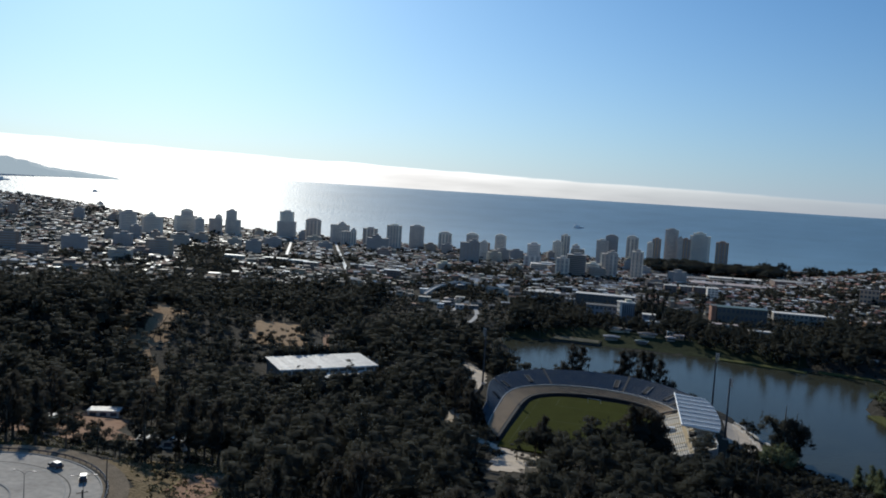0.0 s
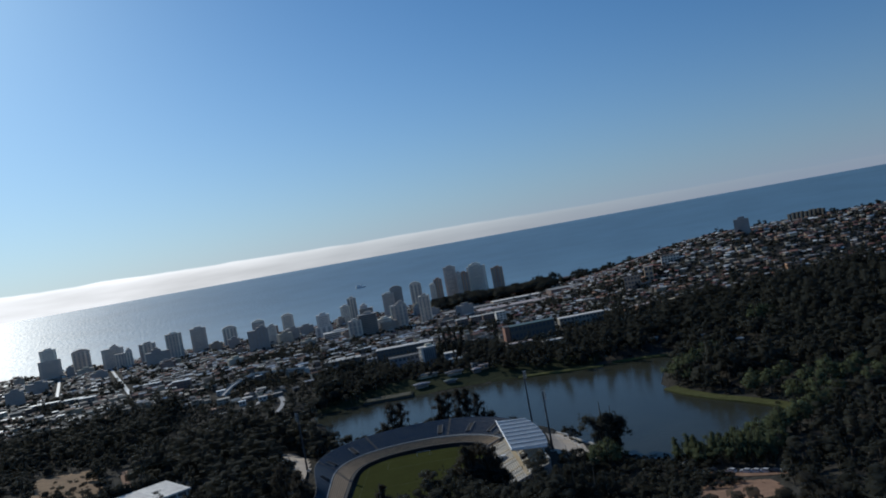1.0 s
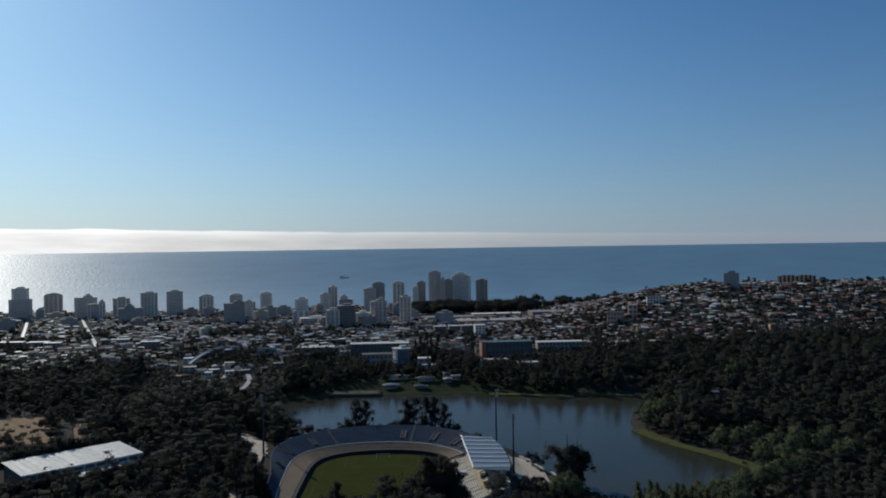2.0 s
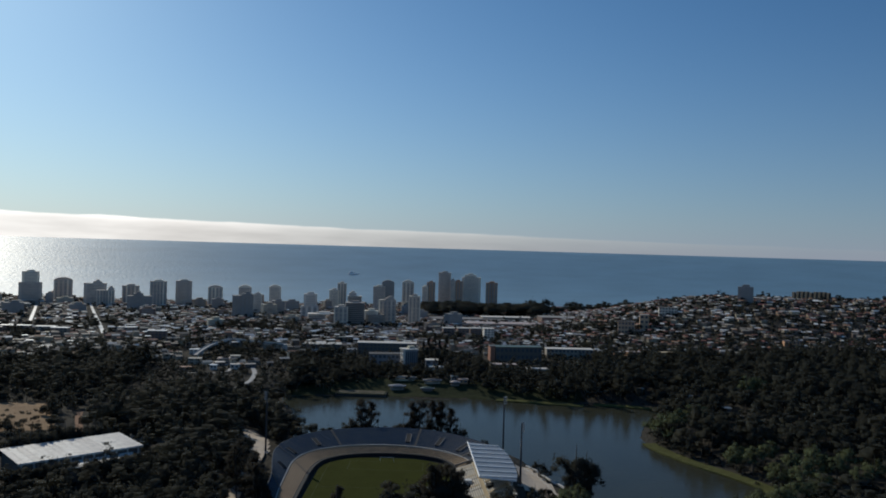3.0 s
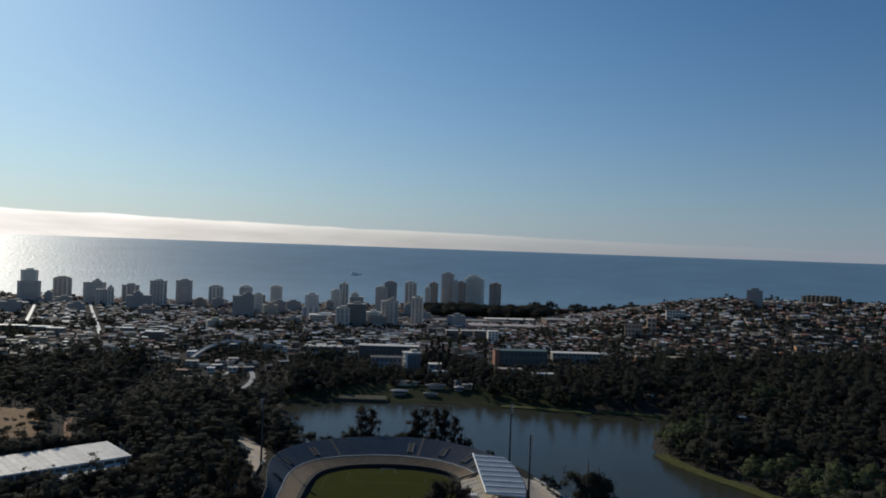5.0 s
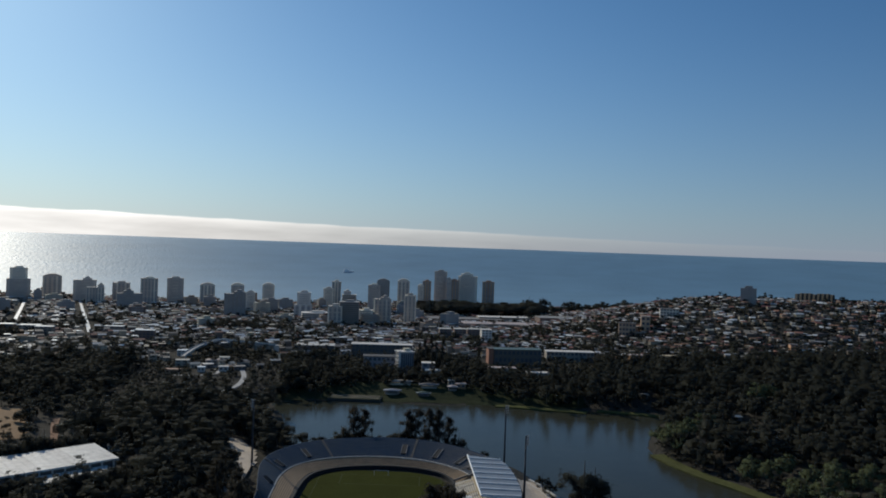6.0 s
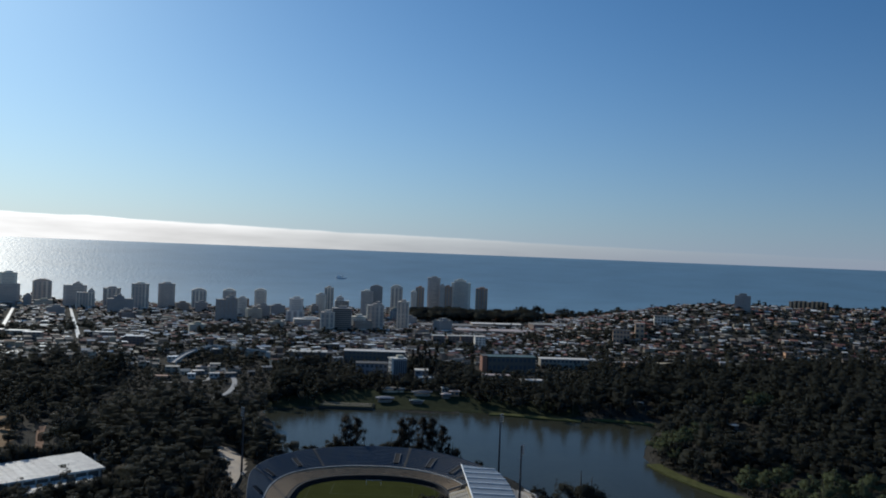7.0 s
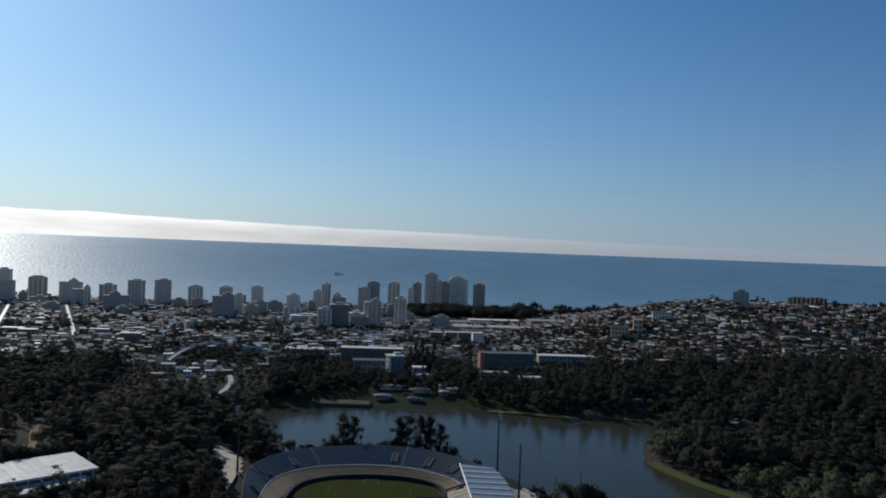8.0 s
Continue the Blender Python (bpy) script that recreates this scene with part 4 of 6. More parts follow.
rng_m = np.random.default_rng(41)
for i in range(60):        # lower blocks scattered through the western town
    bx, by = -640 - 620 * rng_m.uniform() ** 1.2, 760 + 620 * rng_m.uniform()
    if i > 22:
        bx, by = rng_m.uniform(-950, 40), rng_m.uniform(1180, 1880)
    if not in_sight(bx, by) or off_line(AVENUES[0], bx, by) < 26 or off_line(AVENUES[1], bx, by) < 26 or inside(TOWN_GROVE, bx, by) or by < np.interp(bx, *WOODS_END) + 30:
        continue
    tower(bx, by, rng_m.uniform(14, 34), rng_m.uniform(12, 18), h1(bx, by) + rng_m.uniform(11, 24), rng_m.normal(0.47, 0.08), mat=(M_BROWNWALL, M_WALL_ONE, M_SLAB)[i % 3],
          label=("warm brown", "beige-grey", "dark grey")[i % 3] + " mid-rise apartment block among the town houses", group="mid-rise blocks of the town")


# ---- the town's houses ----


def gable_roof(g, P, w, d):
    W, D, r = w / 2 + 0.4, d / 2 + 0.4, d * 0.2
    n = len(g.v)
    g.v.extend([P(-W, -D, 0), P(W, -D, 0), P(W, D, 0), P(-W, D, 0), P(-W, 0, r), P(W, 0, r)])
    g.f.extend([(n, n + 1, n + 5, n + 4), (n + 2, n + 3, n + 4, n + 5), (n + 1, n + 2, n + 5), (n + 3, n, n + 4), (n + 3, n + 2, n + 1, n)])


HOUSE_WINDOW = Geo()
HOUSE_WINDOW.box(0, 0, 0, 1.4, 0.16, 1.2)
HOUSE_WINDOW = HOUSE_WINDOW.mesh("window", M_GLASS)
HOUSE_DOOR = Geo()
HOUSE_DOOR.box(0, 0, 0, 1.0, 0.16, 2.05)
HOUSE_DOOR = HOUSE_DOOR.mesh("door", M_DARK)


def house(x, y, z, w, d, hh, turn, kind):
    """One of the nearer houses."""
    roof = "a flat roof" if kind < 0.35 else ("a red tiled roof" if kind > 0.86 else "a pitched sheet roof")
    t = thing("house", x, y, z, turn, ("low" if hh < 4 else "two-storey" if hh < 7 else "three-storey") + " rendered town house with " + roof, "house", "houses of the town edge")
    g = Geo()
    g.box(0, 0, -2, w, d, hh + 2)
    part("wall", g, M_WALL_ONE, t)
    g = Geo()
    if kind < 0.35:
        g.box(0, 0, hh, w + 0.6, d + 0.6, 0.35)
    else:
        gable_roof(g, lambda p, q, r: (p, q, hh + r), w, d)
    part("roof", g, M_ROOF_RED_ONE if kind > 0.86 else (M_WHITE if kind < 0.05 or 0.35 < kind < 0.4 else M_ROOF_ONE), t)
    for s in range(max(1, int(hh / 2.8))):
        for k in (-0.3, 0.3):
            p = part("window", HOUSE_WINDOW, None, t)
            p.location = (k * w, -d / 2 - 0.04, 1.0 + 2.7 * s)
    p = part("door", HOUSE_DOOR, None, t)
    p.location = (0, -d / 2 - 0.04, 0)


def town():
    rng = np.random.default_rng(9)
    walls, flat, gable, red, light = Geo(), Geo(), Geo(), Geo(), Geo()
    x, y = scatter(rng, 90000, -1750, 1150, 560, 1990)
    shore = np.interp(x, [p[0] for p in COAST], [p[1] for p in COAST])
    ok = (y < shore - 30) & in_sight(x, y)
    ok &= y > np.interp(x, *WOODS_END) + 9
    for av in AVENUES:
        ok &= off_line(av, x, y) > 13
    for bx, by, bw in SLABS:
        ok &= (np.abs(x - bx) > bw / 2 + 5) | (np.abs(y - by) > 13)
    ok &= ~inside(TOWN_GROVE, x, y) & ~inside(BRIDGE_WOOD, x, y)
    x, y = x[ok], y[ok]
    east = x > 100
    # districts, each with its own direction of streets
    way = np.array([noise.noise(Vector((math.floor(a / 190) * 1.7, math.floor(b / 150) * 2.3, 5.0))) for a, b in zip(x, y)])
    a0 = np.where(east, -0.2 + way * 0.9, 0.47 + way * 0.35)
    cu, cv = np.where(east, 9.5, 10.5), np.where(east, 8.5, 9.5)
    u, v = x * np.cos(a0) + y * np.sin(a0), -x * np.sin(a0) + y * np.cos(a0)
    # two or three rows of plots, then a street
    iu, iv = np.floor(u / cu), np.floor(v / cv)
    street = ((np.mod(iv, 3) == 0) & ~east) | (np.mod(iv, 5) == 0) & east | (np.mod(iu, 9) == 0)
    seen, taken, pick = set(), set(), []
    for i in range(len(x)):
        k = (iu[i], iv[i], a0[i])
        if not street[i] and k not in seen:
            seen.add(k)
            pick.append(i)
    pu, pv, a, tight = (iu[pick] + 0.5) * cu[pick], (iv[pick] + 0.5) * cv[pick], a0[pick], np.where(east[pick], 0.64, 0.74)
    pu, pv = pu + rng.normal(size=len(pu)) * (2.4 - tight), pv + rng.normal(size=len(pu)) * (2.4 - tight)
    x, y = pu * np.cos(a) - pv * np.sin(a), pu * np.sin(a) + pv * np.cos(a)
    free = []
    for i in range(len(x)):
        k = (int(x[i] // 7), int(y[i] // 6.5))
        if k not in taken and y[i] > np.interp(x[i], *WOODS_END) + 6 and rng.uniform() > (0.3 if tight[i] < 0.7 else 0.12):
            taken.add(k)
            free.append(i)
    x, y, a, tight = x[free], y[free], a[free], tight[free]
    z = height(x, y)
    order = np.argsort(np.hypot(x, y))
    for n, i in enumerate(order):
        w, d, hh = rng.choice([7, 9, 11, 14, 20], p=[0.22, 0.32, 0.26, 0.15, 0.05]) * rng.uniform(0.85, 1.15) * tight[i], rng.uniform(6, 12) * tight[i], rng.choice([3.0, 3.4, 5.6, 6.0, 8.6], p=[0.38, 0.3, 0.16, 0.12, 0.04])
        t, kind = a[i] + rng.normal() * (0.3 if tight[i] < 0.7 else 0.12), rng.uniform()
        if tight[i] < 0.7:      # low houses on the eastern hill
            w, hh = w * 0.88, min(hh, 5.6) * 0.8
        if n < 280:
            house(x[i], y[i], z[i], w, d, hh, t, kind)
            continue
        walls.box(x[i], y[i], z[i] - 2, w, d, hh + 2, t, bottom=False)
        if kind < 0.35:
            (light if kind < 0.16 else flat).box(x[i], y[i], z[i] + hh, w + 0.6, d + 0.6, 0.35, t)
        else:
            g = red if kind > (0.72 if tight[i] < 0.7 else 0.84) else (light if kind < 0.5 else gable)
            c, s = math.cos(t), math.sin(t)
            gable_roof(g, lambda p, q, r: (x[i] + p * c - q * s, y[i] + p * s + q * c, z[i] + hh + r), w, d)
    t = thing("town_houses", label="close-built low houses with sheet metal roofs", category="houses", kind="stuff")
    for nm, g, m in (("house_walls", walls, M_HOUSE), ("flat_roofs", flat, M_HOUSE_ROOF), ("pitched_roofs", gable, M_HOUSE_ROOF), ("tiled_roofs", red, M_ROOF_RED), ("light_roofs", light, M_ROOF_LIGHT)):
        tagged(part(nm, g, m, t), kind="stuff")


town()


# ---- grandstand with its roof ----
def grandstand():
    st = thing("grandstand", 0, 0, 0, label="pale covered grandstand with a ribbed metal roof", category="grandstand")
    z = PZ + 0.9
    for i in range(9):
        g = Geo()
        x = 8.6 + i * 0.98
        z += 0.34
        g.prism([(x, 353 + i * 0.5), (x + 0.98, 353 + i * 0.5), (x + 0.98, 433 - i * 0.2), (x, 433 - i * 0.2)], z - 2.2, z)
        part("seat_step", g, M_STAIR, st)
        for y0, y1 in ((353.6 + i * 0.5, 370), (371.4, 387), (388.4, 404), (405.4, 421), (422.4, 432.5 - i * 0.2)):
            g = Geo()
            g.box(x + 0.62, (y0 + y1) / 2, z, 0.5, y1 - y0, 0.32)
            part("bench", g, M_SEAT_WHITE, st)
    g = Geo()
    g.prism([(17.4, 357), (19.6, 357), (19.6, 435), (17.4, 435)], z - 2, z + 0.1)
    part("gangway", g, M_OCHRE, st, "worn yellowish gangway")
    for i in range(10):
        g = Geo()
        x = 19.6 + i * 0.9
        z += 0.42
        g.prism([(x, 357), (x + 0.9, 357), (x + 0.9, 436), (x, 436)], z - 3, z)
        part("seat_step", g, M_STAIR, st)
        for y0, y1 in ((357.6, 370), (371.4, 387), (388.4, 404), (405.4, 421), (422.4, 435.4)):
            g = Geo()
            g.box(x + 0.58, (y0 + y1) / 2, z, 0.45, y1 - y0, 0.32)
            part("bench", g, M_SEAT_WHITE, st)
    g = Geo()
    g.prism([(28.6, 357), (29.2, 357), (29.2, 436), (28.6, 436)], PZ, z + 2.6)
    part("back_wall", g, M_CONCRETE, st)
    for y in (356.6, 436.4, 352.6):
        g = Geo()
        a = [(8.4, PZ), (29.0 if y > 354 else 17.4, PZ), (29.0, z + 0.8) if y > 354 else (17.4, PZ + 4.6), (8.4, PZ + 1.9)]
        g.poly(*[(x, y, zz) for x, zz in a])
        g.poly(*[(x, y + 0.4, zz) for x, zz in a[::-1]])
        for (x0, z0), (x1, z1) in zip(a, a[1:] + a[:1]):
            g.poly((x0, y, z0), (x0, y + 0.4, z0), (x1, y + 0.4, z1), (x1, y, z1))
        part("end_wall", g, M_STAIR, st)
    for y in (371, 388, 405, 422):
        g = Geo()
        g.box(21.2, y, PZ + 3.6, 3.4, 4.6, 2.6)
        part("tunnel_mouth", g, M_DARK, st, "dark tunnel mouth in the seats")
    for y in (366, 377, 394, 411, 428):
        for i in range(9):
            g = Geo()
            g.box(9.1 + i * 0.98, y, PZ + 1.1 + 0.34 * i, 0.98, 1.2, 0.34 + 0.16)
            part("stair_step", g, M_OCHRE, st)
    g = Geo()
    g.box(11.5, 401, PZ + 2.0, 4.5, 3.0, 2.4)
    part("tunnel_cover", g, M_RIB, st, "white tunnel cover")
    # the roof: a cantilevered sheet, its back edge rounded
    edge = [(15.6, 440.3), (14.3, 373.6), (30.9, 370.4), (33.0, 380), (34.2, 392), (34.6, 405), (34.4, 416), (33.4, 427), (31.6, 436.5)]
    front, back = 20.0, 19.0
    lift = lambda x: front + (back - front) * (x - 14.5) / 22.5
    g = Geo()
    n = len(edge)
    g.v = [(x, y, lift(x)) for x, y in edge] + [(x, y, lift(x) - 0.45) for x, y in edge]
    g.f = [tuple(range(n)), tuple(range(2 * n - 1, n - 1, -1))] + [(i, n + i, n + (i + 1) % n, (i + 1) % n) for i in range(n)]
    part("roof_sheet", g, M_ROOF_METAL, st, "grey ribbed metal roof sheet")
    for i in range(8):
        y = 375.6 + i * 8.4
        x1 = float(np.interp(y, [370, 380, 392, 405, 416, 427, 437], [30.7, 32.8, 34.0, 34.4, 34.2, 33.2, 31.2]))
        g = Geo()
        g.v = [(15.2, y - 0.35, lift(15.2) + 0.5), (15.2, y + 0.35, lift(15.2) + 0.5), (x1, y + 0.35, lift(x1) + 0.5), (x1, y - 0.35, lift(x1) + 0.5),
               (15.2, y - 0.35, lift(15.2) - 0.4), (15.2, y + 0.35, lift(15.2) - 0.4), (x1, y + 0.35, lift(x1) - 0.4), (x1, y - 0.35, lift(x1) - 0.4)]
        g.f = [(3, 2, 1, 0), (4, 5, 6, 7), (0, 1, 5, 4), (2, 3, 7, 6), (1, 2, 6, 5), (3, 0, 4, 7)]
        part("roof_beam", g, M_RIB, st, "white steel roof beam")
        g = Geo()
        g.tube((29.8, y, 5.5), (29.8, y, lift(29.8)), 0.3, 0.25)
        part("column", g, M_RIB, st)
    for (x0, y0), (x1, y1) in ((edge[0], edge[1]), (edge[1], edge[2])):
        g = Geo()
        g.tube((x0, y0, lift(x0) + 0.1), (x1, y1, lift(x1) + 0.1), 0.4, 0.4, 6)
        part("edge_beam", g, M_RIB, st)
    # railings on the gangway and stairs up between the upper benches
    for y in (362, 379.5, 396.5, 413.5, 430):
        for i in range(10):
            g = Geo()
            g.box(20.05 + i * 0.9, y, PZ + 4.4 + 0.42 * i, 0.9, 1.1, 0.42 + 0.16)
            part("stair_step", g, M_OCHRE, st)
    for y0, y1 in ((357.5, 368.5), (373.5, 385.5), (390.5, 402.5), (407.5, 419.5), (424.5, 435)):
        g = Geo()
        for up in (0.5, 1.0):
            g.tube((19.5, y0, PZ + 4.1 + up), (19.5, y1, PZ + 4.1 + up), 0.05, 0.05, 5)
        for k in range(4):
            yy = y0 + (y1 - y0) * k / 3
            g.tube((19.5, yy, PZ + 4.0), (19.5, yy, PZ + 5.1), 0.05, 0.05, 5)
        part("railing", g, M_RIB, st, "white gangway railing")
    st.matrix_basis = Matrix.Translation((8.6, 433, 0)) @ Matrix.Rotation(0.075, 4, "Z") @ Matrix.Translation((-8.6, -433, 0))
    return st


grandstand()


def floodlight(x, y, top, turn):
    z0 = h1(x, y)
    t = thing("floodlight", x, y, z0, turn, "tall grey floodlight mast beside the stadium", "floodlight", "stadium floodlights")
    hgt = top - z0
    g = Geo()
    g.tube((0, 0, -0.5), (0, 0, hgt * 0.5), 0.62, 0.48, 10)
    g.tube((0, 0, hgt * 0.5), (0, 0, hgt), 0.48, 0.34, 10)
    part("mast", g, M_DARKSTEEL, t)
    g = Geo()
    g.box(0, 0, -0.3, 2.2, 2.2, 0.9)
    part("footing", g, M_CONCRETE, t)
    for k in (0, 1.3, 2.6, 3.9):
        g = Geo()
        g.tube((-1.5, -0.5, hgt - 4 + k), (1.5, -0.5, hgt - 4 + k), 0.09, 0.09, 5)
        part("crossbar", g, M_DARKSTEEL, t)
    for k in (-1.5, 0, 1.5):
        g = Geo()
        g.tube((k, -0.5, hgt - 4.3), (k, -0.5, hgt + 0.3), 0.09, 0.09, 5)
        part("upright", g, M_DARKSTEEL, t)
    for r in range(4):
        for c in range(3):
            g = Geo()
            g.tube((-1.2 + c * 1.2, -0.6, hgt - 4 + r * 1.3), (-1.2 + c * 1.2, -1.1, hgt - 4.15 + r * 1.3), 0.2, 0.42, 8)
            part("lamp", g, M_LAMP, t)
    g = Geo()
    g.box(0, 0, hgt - 6.0, 1.6, 1.4, 0.15)
    part("platform", g, M_DARKSTEEL, t)


floodlight(38.5, 492, 36, 0.9)
floodlight(41.4, 412.5, 37.5, 1.2)
floodlight(-99, 459, 41, -0.9)


# ---- paved ground round the stadium ----
patch("forecourt_east", [(43, 462), (51, 462), (59, 428), (61, 408), (59, 396), (46, 394)], M_PAVING, "pale paved forecourt beside the grandstand", 0.3, 2.5)
patch("plaza", [(-125, 519), (-119, 516), (-104, 485), (-97, 453), (-106, 459), (-113, 478), (-121, 502)], M_PAVING, "pale paved plaza by the stadium gate", 0.3, 2.0)
ribbon("plaza_path", [(-107, 470), (-102, 455), (-100, 440), (-98, 400), (-94, 368), (-82, 346)], 6.5, M_PAVING, "pale paved way round the stadium", "pavement")
ribbon("south_path", [(-84, 356), (-72, 347), (-55, 337), (-30, 333), (0, 338)], 5, M_PAVING, "pale path behind the open end", "pavement")
patch("south_yard", [(-61, 326), (-57, 334), (-42, 320), (-40, 305), (-56, 296)], M_PAVING, "pale paved yard below the slope", 0.3, 2.5)
patch("shore_lawn", [(-128, 662), (-90, 676), (40, 676), (120, 668), (120, 700), (40, 725), (-60, 725), (-130, 690)], M_BANK, "dark grassy bank on the far shore", 0.2, 5)
patch("earth_field", FIELD, M_DIRT, "bare brown earth field between trees", 0.25, 5)
patch("east_clearing", [(93, 319), (103, 311), (114, 301), (111, 284), (106, 266), (94, 276), (84, 293), (89, 307)], M_RED_EARTH, "bare reddish ground near the lagoon", 0.25, 1.5)
ribbon("parking_track", [(88, 352), (92, 338), (100, 326), (112, 316), (124, 309)], 5, M_RED_EARTH, "reddish earth track beside the trees", "path")
patch("hill_clearing", [(-366, 500), (-338, 494), (-312, 440), (-292, 398), (-318, 400), (-340, 430)], M_DIRT, "bare earth on the wooded knoll", 0.3, 5)
ribbon("hill_path", PATHS[0], 4, M_DIRT, "earth track down the wooded knoll", "path")
ribbon("field_track", [(-212, 472), (-217, 485), (-230, 512), (-240, 536)], 4, M_RED_EARTH, "reddish earth track", "path")
ribbon("ramp_road", PATHS[2], 4.2, M_STREET, "pale curved ramp road", "road")
for nm, line in (("avenue_west", AVENUES[0]), ("avenue_east", AVENUES[1])):
    ribbon(nm, line, 5, M_GLOSSROAD, "straight pale avenue through the town", "road")
ribbon("lake_wall", [(50, 466), (58, 450), (68, 420), (78, 400), (90, 384)], 1.2, M_CONCRETE, "pale low wall along the lagoon", "wall", 1.1)
ribbon("reeds_east", [(x, y) for x, y in LAKE[76:100:2]], 9, M_SHORE, "yellow-green reed bank at the water's edge", "reeds", 0.35, n=3)
for line in ([(46, 671, 0.7), (62, 668.5, 0.9), (85, 662.5, 0.9), (104, 658.5, 0.8), (116, 655.5, 0.6)], [(126, 664, 0.6), (142, 660, 0.9), (160, 655, 0.9), (178, 647, 0.8), (192, 639, 0.6)]):
    ribbon("reeds_north", line, 8, M_SHORE, "low yellow-green reed bank on the far shore", "reeds", drape=False, n=4)


def lake_railing():
    line = curve_through([(48.5, 460, 0), (54.7, 441, 0), (58.6, 418, 0), (60.5, 400, 0), (60.5, 384, 0)], 6)
    t = thing("lake_railing", label="white steel railing along the forecourt edge", category="railing")
    pts = [(x, y, h1(x, y)) for x, y, z in line]
    for up in (0.55, 1.05):
        g = Geo()
        for p, q in zip(pts, pts[1:]):
            g.tube((p[0], p[1], p[2] + up), (q[0], q[1], q[2] + up), 0.06, 0.06, 5)
        part("rail", g, M_RIB, t)
    for p in pts[::2]:
        g = Geo()
        g.box(p[0], p[1], p[2] - 0.3, 0.14, 0.14, 1.4)
        part("post", g, M_RIB, t)


lake_railing()


# ---- turning circle on the hillside ----
def ring(r0, r1, z, a0, a1, n=48, cx=-160, cy=130, thick=0.3):
    g = Geo()
    rows = []
    for a in np.radians(np.linspace(a0, a1, n)):
        c, s = math.cos(a), math.sin(a)
        rows.append([(cx + r0 * c, cy + r0 * s, z - thick), (cx + r0 * c, cy + r0 * s, z), (cx + r1 * c, cy + r1 * s, z), (cx + r1 * c, cy + r1 * s, z - thick)])
    g.grid(rows)
    return g


tagged(part("turning_circle", ring(0.5, 37, 40.25, 0, 360, 64), M_PALE_ROAD), "wide pale concrete turning circle", "road", kind="structure")
tagged(part("verge", ring(37.5, 44, 40.3, 0, 360, 64), M_VERGE), "sandy verge round the turning circle", "verge", kind="structure")
tagged(part("kerb", ring(37, 37.5, 40.42, 0, 360, 64), M_KERB), "concrete kerb", "kerb", kind="structure")
tagged(part("lane_line", ring(29.5, 29.8, 40.27, 20, 170, 40, thick=0.05), M_DARK), "dark worn joint in the road", "road marking", kind="structure")
tagged(part("island_kerb", ring(15.5, 16.0, 40.45, 0, 360, 48), M_KERB), "round kerb of the middle island", "kerb", kind="structure")
tagged(part("tar_seam", ring(28.3, 28.6, 40.27, 0, 150, 40, thick=0.05), M_KERB), "worn pale seam", "road marking", kind="structure")


def guard_rail(a0, a1, r=38.6):
    t = thing("guard_rail", -160, 130, 40.3, 0, "long dark steel guard rail along the bend", "guard rail")
    for z in (0.62, 0.86):
        g, rows = Geo(), []
        for a in np.radians(np.arange(a0, a1 + 1, 3.0)):
            rows.append([(r * math.cos(a), r * math.sin(a), z - 0.1), (r * math.cos(a) * 0.997, r * math.sin(a) * 0.997, z), (r * math.cos(a), r * math.sin(a), z + 0.1),
                         (r * math.cos(a) * 1.004, r * math.sin(a) * 1.004, z)])
        g.grid(rows, close=True)
        part("rail", g, M_DARKSTEEL, t)
    post = Geo()
    post.box(0, 0, -0.2, 0.16, 0.16, 1.15)
    me = post.mesh("post", M_DARKSTEEL)
    for a in np.radians(np.arange(a0, a1 + 1, 4.5)):
        p = part("post", me, None, t)
        p.location = ((r + 0.2) * math.cos(a), (r + 0.2) * math.sin(a), 0)


guard_rail(8, 118)


def utility_pole(x, y, turn, tall=9.0):
    t = thing("utility_pole", x, y, h1(x, y), turn, "brown wooden utility pole with a crossarm", "utility pole", "poles by the turning circle")
    g = Geo()
    g.tube((0, 0, -0.5), (0, 0, tall), 0.19, 0.13, 8)
    part("pole", g, M_BARK, t)
    g = Geo()
    g.box(0, 0, tall - 0.7, 2.6, 0.14, 0.16)
    part("crossarm", g, M_BARK, t)
    for k in (-1.1, -0.4, 0.4, 1.1):
        g = Geo()
        g.tube((k, 0, tall - 0.54), (k, 0, tall - 0.3), 0.07, 0.05, 6)
        part("insulator", g, M_LAMP, t)


def street_lamp(x, y, turn, tall=9.0, base=None):
    t = thing("street_lamp", x, y, h1(x, y) if base is None else base, turn, "slim grey street lamp with two curved arms", "street lamp", "lamps of the turning circle")
    g = Geo()
    g.tube((0, 0, 0), (0, 0, tall), 0.11, 0.07, 8)
    part("post", g, M_DARKSTEEL, t)
    for s in (-1, 1):
        g = Geo()
        pts = curve_through([(0, 0, tall), (s * 0.9, 0, tall + 0.7), (s * 2.3, 0, tall + 0.9)], 4)
        for p, q in zip(pts, pts[1:]):
            g.tube(p, q, 0.05, 0.05, 6)
        arm = part("arm", g, M_DARKSTEEL, t)
        g = Geo()
        g.box(s * 2.6, 0, tall + 0.82, 0.9, 0.3, 0.14)
        part("lamp_head", g, M_DARKSTEEL, arm)


utility_pole(-130.9, 154.8, 0.55, 8.6)
utility_pole(-121, 134, 0.9, 8.6)
street_lamp(-138.7, 134.9, 0.2, base=40.25)
street_lamp(-124.4, 138.4, 0.6, base=40.25)


